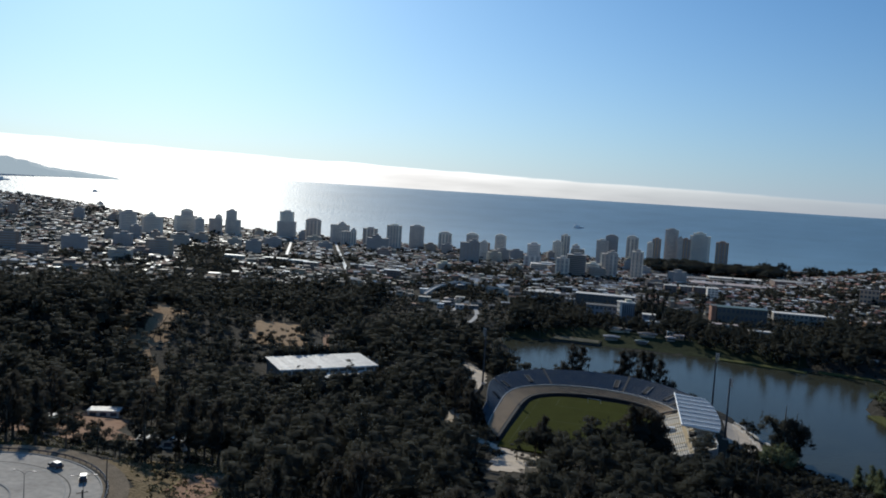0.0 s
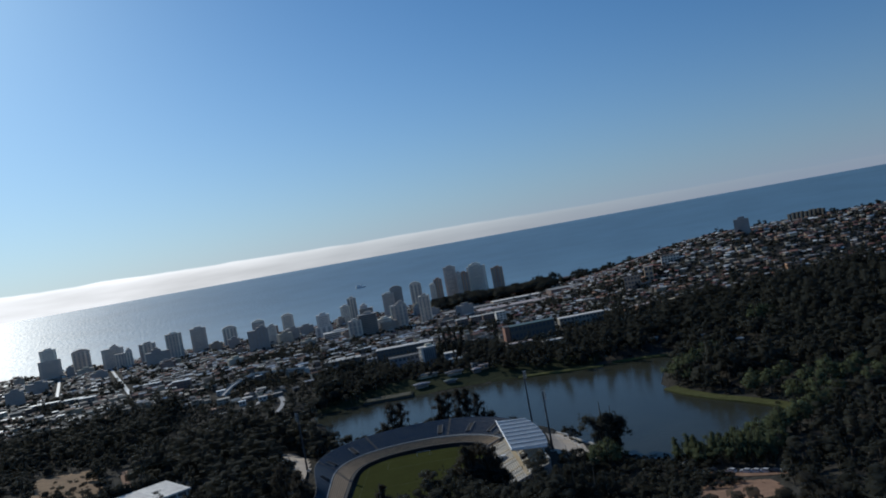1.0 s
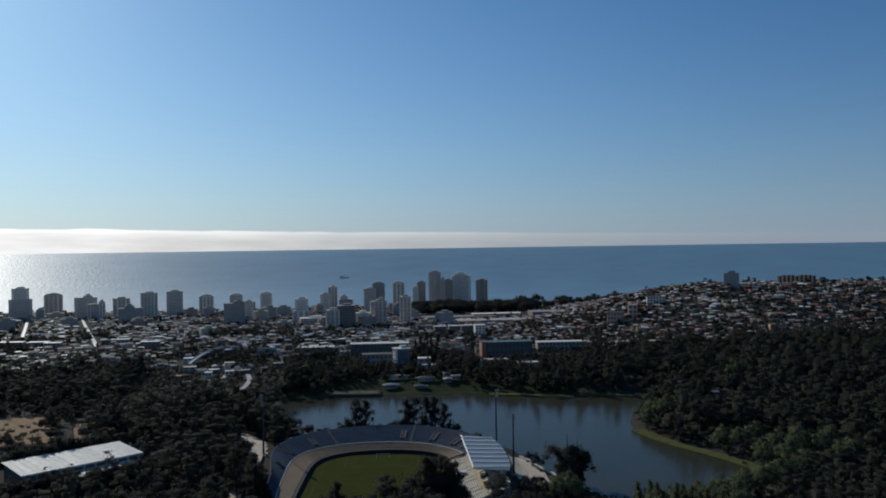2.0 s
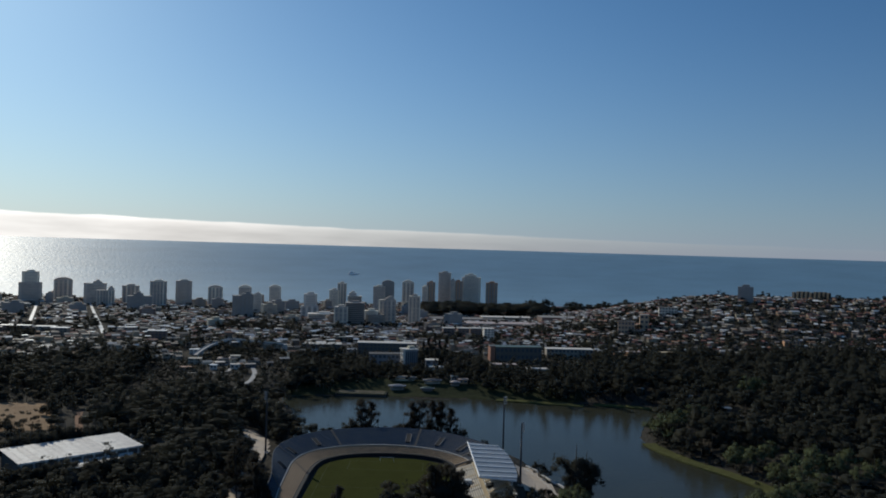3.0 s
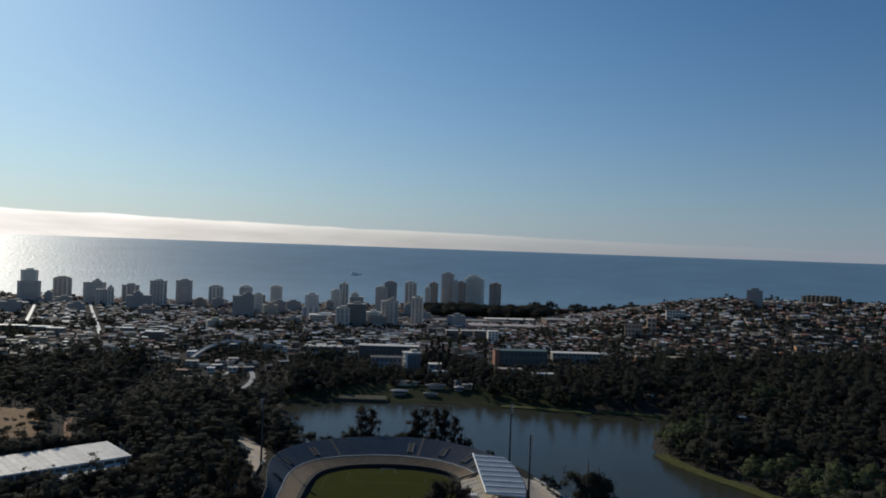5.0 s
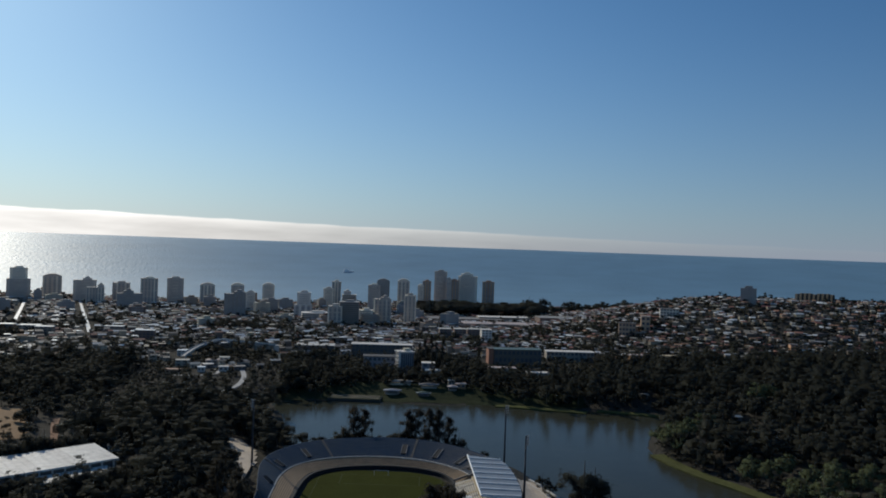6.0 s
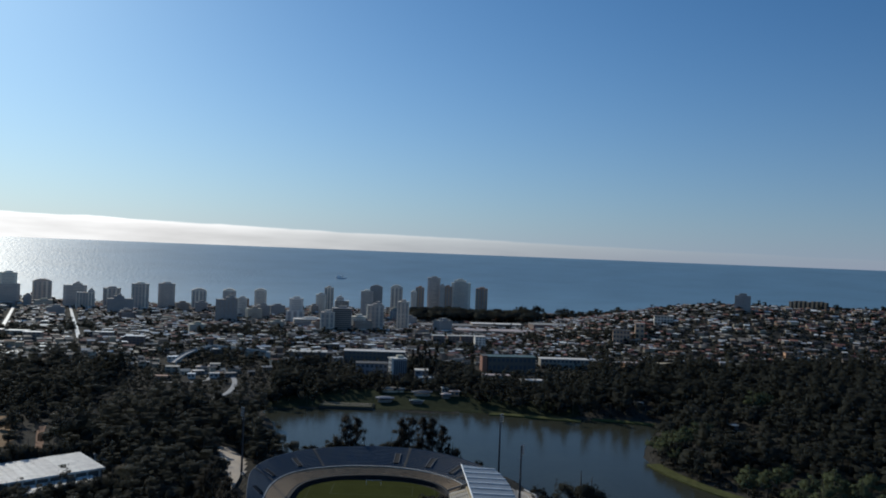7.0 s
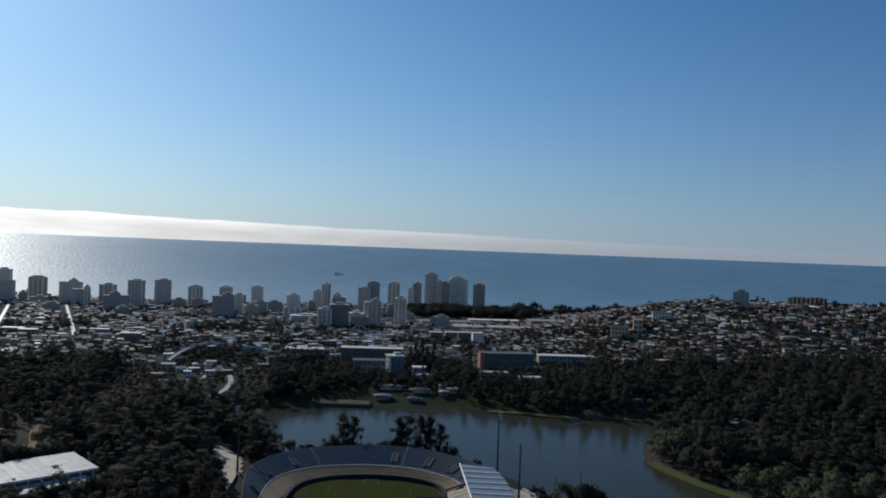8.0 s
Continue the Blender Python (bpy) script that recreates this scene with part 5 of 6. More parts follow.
def car(x, y, turn, label, z=40.25, paint=None, roof=None, group="cars on the turning circle"):
    t = thing("car", x, y, z, turn, label, "car", group)
    t.scale = (1.12, 1.12, 1.15)
    prof = [(-2.1, 0.35), (2.1, 0.35), (2.15, 0.75), (1.95, 0.92), (1.0, 1.0), (-1.95, 1.02), (-2.12, 0.8)]
    g, n = Geo(), len(prof)
    for y0 in (-0.86, 0.86):
        g.v.extend([(px, y0, pz) for px, pz in prof])
    g.f = [tuple(range(n)), tuple(range(2 * n - 1, n - 1, -1))] + [(i, n + i, n + (i + 1) % n, (i + 1) % n) for i in range(n)]
    part("body", g, paint or M_CARPAINT, t)
    g = Geo()
    lo, hi = [(-1.85, -0.8), (0.95, -0.8), (0.95, 0.8), (-1.85, 0.8)], [(-1.55, -0.66), (0.25, -0.66), (0.25, 0.66), (-1.55, 0.66)]
    g.v = [(a, b, 1.0) for a, b in lo] + [(a, b, 1.5) for a, b in hi]
    g.f = [(0, 1, 5, 4), (1, 2, 6, 5), (2, 3, 7, 6), (3, 0, 4, 7), (4, 5, 6, 7)]
    part("windows", g, M_GLASS, t, "dark car windows")
    g = Geo()
    g.box(-0.65, 0, 1.49, 1.9, 1.36, 0.07)
    part("roof", g, roof or M_CARROOF, t)
    for px in (-1.3, 1.3):
        for s in (-1, 1):
            g = Geo()
            g.tube((px, s * 0.66, 0.32), (px, s * 0.88, 0.32), 0.32, 0.32, 12)
            w = part("wheel", g, M_TYRE, t)
            g = Geo()
            g.tube((px, s * 0.87, 0.32), (px, s * 0.9, 0.32), 0.19, 0.17, 10)
            part("rim", g, M_RIB, w)
    for s in (-1, 1):
        g = Geo()
        g.box(2.1, s * 0.62, 0.66, 0.1, 0.36, 0.16)
        part("headlight", g, M_LAMP, t)
        g = Geo()
        g.box(-2.08, s * 0.66, 0.7, 0.1, 0.26, 0.2)
        part("tail_light", g, M_ROOF_RED, t)


car(-152.8, 161.0, 2.85, "dark car with a pale sunlit roof on the bend")
car(-139.8, 156.8, 2.2, "dark hatchback with a white sunlit roof on the bend")


# ---- cars parked by the lagoon ----
for x, y, turn, pale in ((96.5, 356, 0.3, 1), (93.5, 335, 1.9, 0), (95, 327, 0.4, 1), (93, 322, 0.5, 1), (100, 331, 2.1, 0), (106, 325, 2.2, 1), (110.5, 320.5, 2.3, 1), (113.5, 318, 2.3, 1), (116.5, 315.5, 2.3, 1), (119.5, 313, 2.3, 0), (123, 310.5, 2.3, 1)):
    car(x, y, turn, ("white" if pale else "dark") + " car parked on the earth track by the lagoon", h1(x, y) + 0.26, M_CARROOF if pale else M_CARPAINT, M_CARROOF if pale else M_CARPAINT, "cars parked by the lagoon")


# ---- sports hall ----
def sports_hall():
    base, turn = (-180, 396.5), 0.77
    z0 = h1(*base)
    t = thing("sports_hall", base[0], base[1], z0, turn, "large sports hall with a pale metal roof", "hall")
    L, W, H = 56.0, 28.0, 22.0 - z0
    g = Geo()
    g.box(0, 0, -3, L, W, H + 3)
    part("wall", g, M_HALLWALL, t, "dark blue-grey wall")
    # roof sheets across a shallow vault
    n = 17
    for i in range(n):
        x0, x1 = -L / 2 - 1 + i * (L + 2) / n, -L / 2 - 1 + (i + 1) * (L + 2) / n - 0.12
        rows = []
        for x in (x0, x1):
            rows.append([(x, y, H + 0.25 + 0.03 * (y + 15)) for y in np.linspace(-15, 15, 9)])
        g = Geo()
        g.grid(rows)
        g.grid([[(x, y, z - 0.25) for x, y, z in r] for r in rows[::-1]])
        g.poly(rows[0][0], (x0, -15, H - 0.6), (x1, -15, H - 0.6), rows[1][0])
        part("roof_sheet", g, M_HALLROOF, t)
    for i in range(10):
        g = Geo()
        g.box(-L / 2 + 3.4 + i * 5.4, -W / 2 - 0.1, H - 4.2, 4.6, 0.3, 2.2)
        part("window", g, M_GLASS, t)
    for i in range(11):
        g = Geo()
        g.box(-L / 2 + 0.6 + i * 5.4, -W / 2 - 0.25, -3, 0.7, 0.6, H + 3)
        part("pillar", g, M_CONCRETE, t)
    a = thing("hall_annex", base[0] + 16, base[1] - 9.5, z0, turn, "low white annex roof below the sports hall", "annex")
    g = Geo()
    g.box(0, -2, -3, 36, 12, H + 0.2)
    part("wall", g, M_HALLWALL, a)
    g = Geo()
    g.box(0, -2, H - 2.8, 37, 13, 0.4)
    part("roof", g, M_HALLROOF, a)


sports_hall()


# ---- buildings beyond the lagoon ----
def block(name, x, y, w, d, h, turn=0.0, wall=None, roof=None, label="", storeys=2, category="building", overhang=0.5, windows=True, base=None, group="", roofname="roof"):
    """A long or low building: walls, a roof slab, and windows one by one on the side towards the lagoon."""
    z0 = h1(x, y) if base is None else base
    t = thing(name, x, y, z0, turn, label, category, group)
    g = Geo()
    g.box(0, 0, -3, w, d, h + 3)
    part("wall", g, wall or M_WALL_ONE, t)
    g = Geo()
    g.box(0, 0, h, w + overhang * 2, d + overhang * 2, 0.5)
    part(roofname, g, roof or M_ROOF_ONE, t)
    if windows:
        n = max(2, int(w / 4.2))
        win = Geo()
        win.box(0, 0, 0, w / n * 0.62, 0.2, h / storeys * 0.5)
        me = win.mesh("window", M_GLASS)
        for s in range(storeys):
            for i in range(n):
                p = part("window", me, None, t)
                p.location = (-w / 2 + (i + 0.5) * w / n, -d / 2 - 0.05, (s + 0.35) * h / storeys)
    return t


block("long_hall", 81, 867, 50, 16, 15, 0.12, wall=M_HALLWALL, roof=M_GREENROOF, label="long two-storey hall with a green metal roof", storeys=2)
block("brick_end", 53, 863, 5, 15, 15.5, 0.12, wall=M_ROOF_RED, roof=M_ROOF_ONE, label="red brick stair block at the hall's end", windows=False)
block("school_block", 142, 902, 52, 14, 10, 0.05, label="long grey block with a pale roof edge", roof=M_WHITE)
block("office_block", -61, 887, 64, 15, 13, 0.05, label="long pale office block with a flat white roof", wall=M_HALLWALL, roof=M_WHITE, storeys=3)
block("depot", -134, 896, 42, 18, 9, 0.08, label="dark depot with a light roof edge", wall=M_HALLWALL, roof=M_CONCRETE)
block("blue_house", -58, 808, 30, 14, 11, 0.1, label="blue-grey house among trees", wall=M_BLUEWALL, roof=M_ROOF_ONE)
block("white_house", -10, 787, 12, 10, 9, 0.05, label="small pale house with a flat white roof", wall=M_BLUEWALL, roof=M_WHITE)
block("white_shed", -5, 769, 14, 7, 5, 0.05, label="small white shed by the trees", wall=M_WHITE, roof=M_WHITE)
block("low_roof_house", 60, 792, 26, 9, 6, 0.12, label="low house with a pinkish roof", wall=M_WALL_ONE, roof=M_PINKROOF)
block("pink_roof_house", 92, 776, 20, 8, 5, 0.1, label="low house with a white roof", wall=M_WALL_ONE, roof=M_WHITE)
block("striped_block", 60, 1055, 13, 14, 19, 0.1, label="white striped apartment block", wall=M_WHITE, roof=M_WHITE, storeys=6)
for i, xx in enumerate((8, 28, 46)):
    block("brown_block", xx, 1102 + i * 6, 16, 13, 15, 0.1, label="brown apartment block with flat roof", wall=M_BROWNWALL, roof=M_CONCRETE, storeys=5, group="brown apartment blocks")
for x, y, w, d, h, m in ((40, 1560, 170, 44, 6, M_ROOF_ONE), (150, 1590, 150, 30, 8, M_WHITE), (100, 1440, 190, 40, 6, M_PINKROOF), (215, 1500, 70, 40, 6, M_ROOF_ONE)):
    block("shopping_hall", x, y, w, d, h, 0.12, label="large low shopping hall with a flat roof", wall=M_BROWNWALL, roof=m, windows=False, group="shopping halls")
for i in range(9):
    block("hilltop_block", 563 + i * 7, 1290, 3.2, 7, max(3.5, (72.4 if i % 4 else 71.2) - h1(563 + i * 7, 1290)), 0.1, label="narrow grey block on the hill crest", wall=M_DARKWALL, roof=M_HALLWALL, overhang=0.1, windows=False, group="hill crest blocks", category="block")
for x, y, w, d, h, m, lab in ((250, 1095, 22, 12, 17, M_TOWER_WARM, "brick apartment block on the hillside"), (278, 1110, 12, 12, 20, M_TOWER_WARM, "brick apartment block on the hillside"),
                             (404, 931, 17, 12, 9, M_ORANGE, "orange house at the wood's edge"), (330, 1180, 26, 12, 12, M_TOWER, "grey block below the crest")):
    block("hill_house", x, y, w, d, h, -0.2, wall=m, label=lab, storeys=3)


for i, (x, y, w) in enumerate(SLABS):
    block("terrace_block", x, y, w, 10, 9.5, 0.12, wall=(M_BROWNWALL, M_WALL_ONE)[i % 2], roof=M_ROOF_LIGHT, label="long three-storey terrace with a bright roof edge", storeys=3, group="long terraces at the town edge")


def white_tower():
    x, y = -33, 792
    z0 = h1(x, y)
    t = thing("white_tower", x, y, z0, 0.35, "stair tower with a white frame and bluish glazed front", "tower")
    H = 26 - z0
    g = Geo()
    g.box(1.0, 0, -2, 13, 12.4, H + 1.2)
    part("wall", g, M_BLUEWALL, t, "blue-grey glazed wall")
    for y0 in (-5.9, -1.6, 2.7):
        g = Geo()
        g.box(-6.6, y0, -2, 2.0, 1.1, H + 2)
        part("frame_post", g, M_WHITE, t, "white frame post")
    for i in range(5):
        g = Geo()
        g.box(-6.6, -1.6, 1.2 + i * (H - 2.2) / 4, 2.2, 9.6, 1.3)
        part("frame_slab", g, M_WHITE, t, "white frame slab")
    for i in range(4):
        g = Geo()
        g.box(-5.6, -1.6, 2.6 + i * (H - 2.2) / 4, 0.5, 8.4, (H - 2.2) / 4 - 1.4)
        part("opening", g, M_DARK, t, "dark opening")
    for i in range(6):
        g = Geo()
        g.box(-4.2 + i * 2.15, -6.3, 1.5, 1.3, 0.3, H - 4)
        part("window", g, M_GLASS, t)
    g = Geo()
    g.prism([(-7.8, -7), (8.2, -7), (8.2, 7), (-7.8, 7)], H - 0.8, H - 0.1)
    part("roof", g, M_WHITE, t)
    g = Geo()
    g.box(3, 2, H - 0.1, 6, 6, 2.2)
    part("roof_house", g, M_WALL_ONE, t)


white_tower()


# ---- quay and pavilions on the far shore ----
def quay():
    t = thing("quay", -67, 679, 0.6, -0.02, "grassy quay with a dark wall on the far shore", "quay")
    g = Geo()
    g.box(0, 0, -2, 42, 18, 3.4)
    part("wall", g, M_DARKWALL, t)
    g = Geo()
    g.box(0, 0, 1.4, 41, 17, 0.25)
    part("lawn", g, M_BANK, t)
    for i in range(3):
        g = Geo()
        g.box(0, -5 + i * 5, 1.66, 39, 0.9, 0.2)
        part("path", g, M_SANDPATH, t)


quay()
def canopy(x, y, w, d, turn, roof, label, up=3.0):
    """An oval lakeside roof on posts, with a pale rim."""
    t = thing("lakeside_canopy", x, y, max(h1(x, y), 1.2), turn, label, "canopy", "lakeside canopies")
    n = 20
    ring = [(math.cos(2 * math.pi * i / n), math.sin(2 * math.pi * i / n)) for i in range(n)]
    oval = [(w / 2 * math.copysign(abs(c) ** 0.6, c), d / 2 * math.copysign(abs(q) ** 0.6, q)) for c, q in ring]
    g = Geo()
    rows = [[(px * k, py * k, up + 1.3 * (1 - k * k)) for px, py in oval] for k in (1.0, 0.75, 0.5, 0.25, 0.02)]
    g.grid(rows, close=True)
    part("roof", g, roof, t)
    g = Geo()
    g.grid([[(px * k, py * k, up + z) for px, py in oval] for k, z in ((1.0, -0.3), (1.03, -0.3), (1.03, 0.35), (0.95, 0.4), (0.95, 0.1))], close=True)
    part("rim", g, M_BLUEWALL, t, "pale blue-grey rim")
    for i in range(0, n, 4):
        g = Geo()
        g.tube((oval[i][0] * 0.92, oval[i][1] * 0.92, -1.0), (oval[i][0] * 0.92, oval[i][1] * 0.92, up + 0.1), 0.12, 0.12, 6)
        part("post", g, M_DARKSTEEL, t)
    g = Geo()
    g.prism([(px * 0.8, py * 0.8) for px, py in oval], -1.0, 1.6)
    part("counter", g, M_WALL_ONE, t)


canopy(-38, 694, 15, 8, 0.05, M_BLUEWALL, "oval blue-grey lakeside canopy with a pale rim")
canopy(-12, 688, 12, 6, -0.1, M_GREENROOF, "low oval canopy at the water's edge with a pale rim", 2.0)
canopy(-8, 706, 17, 6, 0.15, M_ROOF_ONE, "long grey lakeside canopy on posts")
canopy(-33, 716, 24, 6, 0.0, M_SANDPATH, "sand-coloured lakeside awning on posts")
canopy(12, 704, 9, 7, 0.3, M_PINKROOF, "small pinkish lakeside canopy")
block("kiosk", 11, 718, 5, 5, 4.5, 0.1, wall=M_WHITE, roof=M_WHITE, label="small white lakeside kiosk", storeys=1, category="kiosk")
block("lakeside_hut", 19, 711, 8, 6, 3.6, 0.05, wall=M_ORANGE, roof=M_PINKROOF, label="small orange lakeside hut", storeys=1, category="hut")

# ---- small houses in the trees ----
for x, y, w, d, h, m, rf, lab in ((-258, 844, 13, 9, 5, M_WHITE, M_RIB, "low house with a bright white sheet roof"), (-213, 785, 11, 9, 5, M_WALL_ONE, M_PINKROOF, "low house with a pinkish roof by the ramp"),
                                  (-205, 797, 9, 8, 6, M_WHITE, M_ROOF_ONE, "white two-storey house by the ramp"), (-194, 754, 8, 5, 4, M_WHITE, M_WHITE, "small white house inside the bend"), (-212, 747, 6, 5, 4, M_WHITE, M_RIB, "small white shed with a bright roof"),
                                  (-232, 733, 14, 6, 3.5, M_BROWNWALL, M_ROOF_RED_ONE, "long low house with a reddish roof"), (-239, 778, 12, 8, 5, M_WALL_ONE, M_ROOF_ONE, "beige house among the trees"), (213, 604, 8, 3.5, 3.2, M_WALL_ONE, M_WHITE, "small white-roofed house in the woods"),
                                  (201, 667, 5, 4, 3.6, M_WALL_ONE, M_WHITE, "small white-roofed house in the woods"), (207, 668, 4, 4, 3.6, M_WALL_ONE, M_WHITE, "small white-roofed house in the woods"), (170, 692, 6, 4, 3.6, M_WALL_ONE, M_HALLROOF, "small pale-roofed house in the woods"),
                                  (302, 597, 6, 6, 5, M_WHITE, M_PINKROOF, "small pinkish-roofed house in the woods"), (209, 882, 15, 10, 9, M_ORANGE, M_PINKROOF, "warm brown house at the wood's edge"), (246, 879, 20, 9, 8, M_BROWNWALL, M_OCHRE, "yellowish house at the wood's edge")):
    block("small_house", x, y, w, d, h, 0.15, wall=m, roof=rf, label=lab, storeys=2 if h > 4.5 else 1, category="house", group="small houses in the trees")
patch("ramp_yard", [(-222, 790), (-206, 793), (-204, 772), (-216, 768), (-224, 776)], M_PALE_ROAD, "pale yard beside the ramp road", 0.3, 2.0)
ribbon("ramp_lane", [(-228, 722), (-216, 724), (-203, 729), (-196, 742), (-204, 762)], 3, M_STREET, "narrow pale lane inside the bend", "road")


# ---- flyover ----
def flyover():
    t = thing("flyover", 0, 0, 0, 0, "pale concrete footbridge with two arms at the edge of town", "bridge")
    arms = (([(-248, 806, 11.5), (-249, 850, 14), (-247, 890, 14.5), (-243, 925, 14.5)], 2.6), ([(-241, 922, 14.45), (-218, 909, 14.3), (-196, 902, 14), (-176, 896, 13.5)], 2.2))
    for path, half in arms:
        line = curve_through(path, 6)
        g, rows = Geo(), []
        for i, p in enumerate(line):
            d = (Vector(line[min(i + 1, len(line) - 1)]) - Vector(line[max(i - 1, 0)])).to_2d().normalized()
            s = Vector((d.y, -d.x)) * half
            rows.append([(p[0] - s.x, p[1] - s.y, p[2] - 1.2), (p[0] - s.x, p[1] - s.y, p[2]), (p[0] + s.x, p[1] + s.y, p[2]), (p[0] + s.x, p[1] + s.y, p[2] - 1.2)])
        g.grid(rows, close=True)
        part("deck", g, M_STREET, t)
        for s in (1, 2):
            part("parapet", side_wall(rows, s), M_CONCRETE, t)
        for i in range(2, len(line), 5):
            p = line[i]
            g = Geo()
            g.tube((p[0], p[1], h1(p[0], p[1]) - 1), (p[0], p[1], p[2] - 1.1), 0.8, 0.8, 10)
            part("pier", g, M_CONCRETE, t)
    g = Geo()
    g.box(-175, 895, h1(-175, 895) - 1, 4.5, 4.5, 14.5 - h1(-175, 895), 0.2)
    part("stair_tower", g, M_CONCRETE, t, "pale stair tower at the bridge's end")


def side_wall(rows, s):
    g = Geo()
    g.grid([[r[s] for r in rows], [(r[s][0], r[s][1], r[s][2] + 1.0) for r in rows]])
    return g


flyover()


# ---- sea: ship, boats and headland ----
def vessel(az, slope, length, label):
    a, r = radians(az), sea_reach(slope)
    z = sea_height(r)
    t = thing("ship", r * math.sin(a), r * math.cos(a), z, -a + 0.3, label, "ship")
    L, B = length / 2, length * 0.09
    g = Geo()
    ringp = [(-L, -B), (L * 0.7, -B), (L, 0), (L * 0.7, B), (-L, B)]
    g.v = [(x * 0.95, y * 0.8, -1.0) for x, y in ringp] + [(x, y, length * 0.1) for x, y in ringp]
    g.f = [(i, (i + 1) % 5, 5 + (i + 1) % 5, 5 + i) for i in range(5)] + [(5, 6, 7, 8, 9)]
    part("hull", g, M_HULL, t)
    g = Geo()
    g.box(-L * 0.45, 0, length * 0.1, L * 0.75, B * 1.6, length * 0.17)
    part("deckhouse", g, M_RIB, t, "white deckhouse")
    g = Geo()
    g.tube((L * 0.2, 0, length * 0.1), (L * 0.2, 0, length * 0.3), 0.5, 0.3, 6)
    part("mast", g, M_DARKSTEEL, t)


vessel(-6.45, 0.0354, 46, "white and grey ship lying offshore")
vessel(-45.2, 0.0185, 50, "dark cargo ship far out in the bay")
vessel(-39.8, 0.0265, 34, "small dark ship in the sun glitter")


def headland():
    """The long low headland across the bay."""
    az = np.linspace(-68, -38.2, 110)
    el = np.interp(az, [-68, -54, -48, -45.7, -44.4, -42.5, -40.8, -39.2, -38.4, -38.2], [1.3, 1.1, 0.75, 0.49, 0.33, -0.09, -0.24, -0.40, -0.55, -0.72])
    r0, rows = sea_reach(0.0121), []
    zb = sea_height(r0) - 2
    for k, dr in ((-0.1, -10), (0.3, 20), (0.7, 50), (1.0, 90), (0.2, 200)):
        row = []
        for a, e in zip(az, el):
            rr = r0 + dr
            top = 125 + rr * math.tan(radians(e))
            n = noise.noise(Vector((a * 1.3, k * 3, 0))) * 0.10 + noise.noise(Vector((a * 5, k * 9, 4))) * 0.07
            row.append((rr * math.sin(radians(a)), rr * math.cos(radians(a)), zb + (top - zb) * (k + n * max(k, 0)) - (8 if k < 0 else 0)))
        rows.append(row)
    g = Geo()
    g.grid(rows[::-1])
    tagged(part("headland", g, M_HEADLAND), "grey headland across the bay, its haze painted as a bluish glow", "headland", kind="structure")


headland()

# ---- trees that stand out ----
rng_t = np.random.default_rng(77)
for x, y, s in ((-78, 509, 0.5), (-71, 510, 0.62), (-66, 509, 0.45), (-57, 508, 0.85), (-51, 508, 1.1), (-44, 508, 1.05), (-38, 507, 0.8), (-48, 505, 0.8),
                (-24, 506, 0.85), (-18, 508, 1.05), (-12, 507, 1.1), (-6, 506, 1.1), (0, 504, 1.1), (6, 502, 0.95), (11, 498, 0.8), (26, 486, 0.4)):
    plant(BROADS[int(rng_t.integers(3))] if s < 0.95 else GUMS[int(rng_t.integers(4))], x, y, s * (1.6 if s < 0.95 else 1.12), rng_t.uniform(0, 6), "dark tree between the stadium and the lagoon", "trees behind the stadium")
for x, y, s in ((-114, 524, 1.6), (-106, 514, 1.7), (-99, 522, 1.55), (-94, 512, 1.3), (-119, 536, 1.5), (-108, 530, 1.6), (-101, 506, 1.3), (-118, 530, 1.2), (-119, 545, 1.2), (-110, 512, 1.1)):
    plant(BROADS[int(rng_t.integers(3))], x, y, s, rng_t.uniform(0, 6), "dense dark round-headed tree by the stadium gate", "round trees by the stadium gate")
for x, y, s, broad in ((-2, 333, 2.35, 1), (-10, 327, 1.7, 1), (5, 338, 2.1, 1), (-3, 331, 1.12, 0), (3, 334, 1.1, 0), (8, 336, 1.0, 0), (0, 337, 1.05, 0), (-40, 331, 1.65, 1), (-45, 335, 1.45, 1), (-33, 326, 1.4, 1), (-41, 333, 0.75, 0), (-20, 331, 0.85, 0), (4, 326, 0.6, 0), (13, 338, 0.55, 0), (51, 386, 0.7, 1), (45, 377, 0.85, 1), (55, 379, 0.7, 1), (50, 369, 0.85, 1), (43, 365, 0.9, 1), (38, 350, 0.95, 1), (44, 356, 0.85, 1), (36, 343, 1.0, 1), (48, 350, 0.85, 1), (42, 341, 1.05, 1),
                       (-81, 357, 0.8, 0), (-84, 367, 0.85, 0), (-86, 378, 0.8, 0), (-77, 354, 0.6, 0), (-96, 384, 0.85, 0), (-99, 402, 0.75, 0), (-93, 372, 1.2, 1), (-97, 393, 1.2, 1), (-82, 366, 1.0, 1), (-85, 385, 1.0, 1), (-91, 400, 0.9, 1), (-80, 354, 0.9, 1), (-22, 326, 1.5, 1), (-20, 319, 1.3, 1), (6, 333, 1.3, 1), (12, 328, 1.1, 1), (14, 306, 1.7, 1), (22, 302, 1.6, 1), (30, 306, 1.55, 1), (38, 308, 1.4, 1), (45, 305, 1.35, 1), (52, 312, 1.05, 1), (34, 318, 1.35, 1), (26, 316, 1.5, 1)):
    plant((BROADS if broad else GUMS)[int(rng_t.integers(3))], x, y, s * (1 if broad else 1.2), rng_t.uniform(0, 6), ("dense dark tree" if broad else "tall gum tree") + " close to the stadium", "trees round the stadium")
for x, y, s in ((-14, 812, 1.4), (-8, 815, 1.6), (-3, 810, 1.3), (4, 814, 1.5), (-19, 817, 1.2), (38, 800, 1.1)):
    plant(PINES[int(rng_t.integers(3))], x, y, s, rng_t.uniform(0, 6), "tall dark conifer beyond the lagoon", "conifers beyond the lagoon")
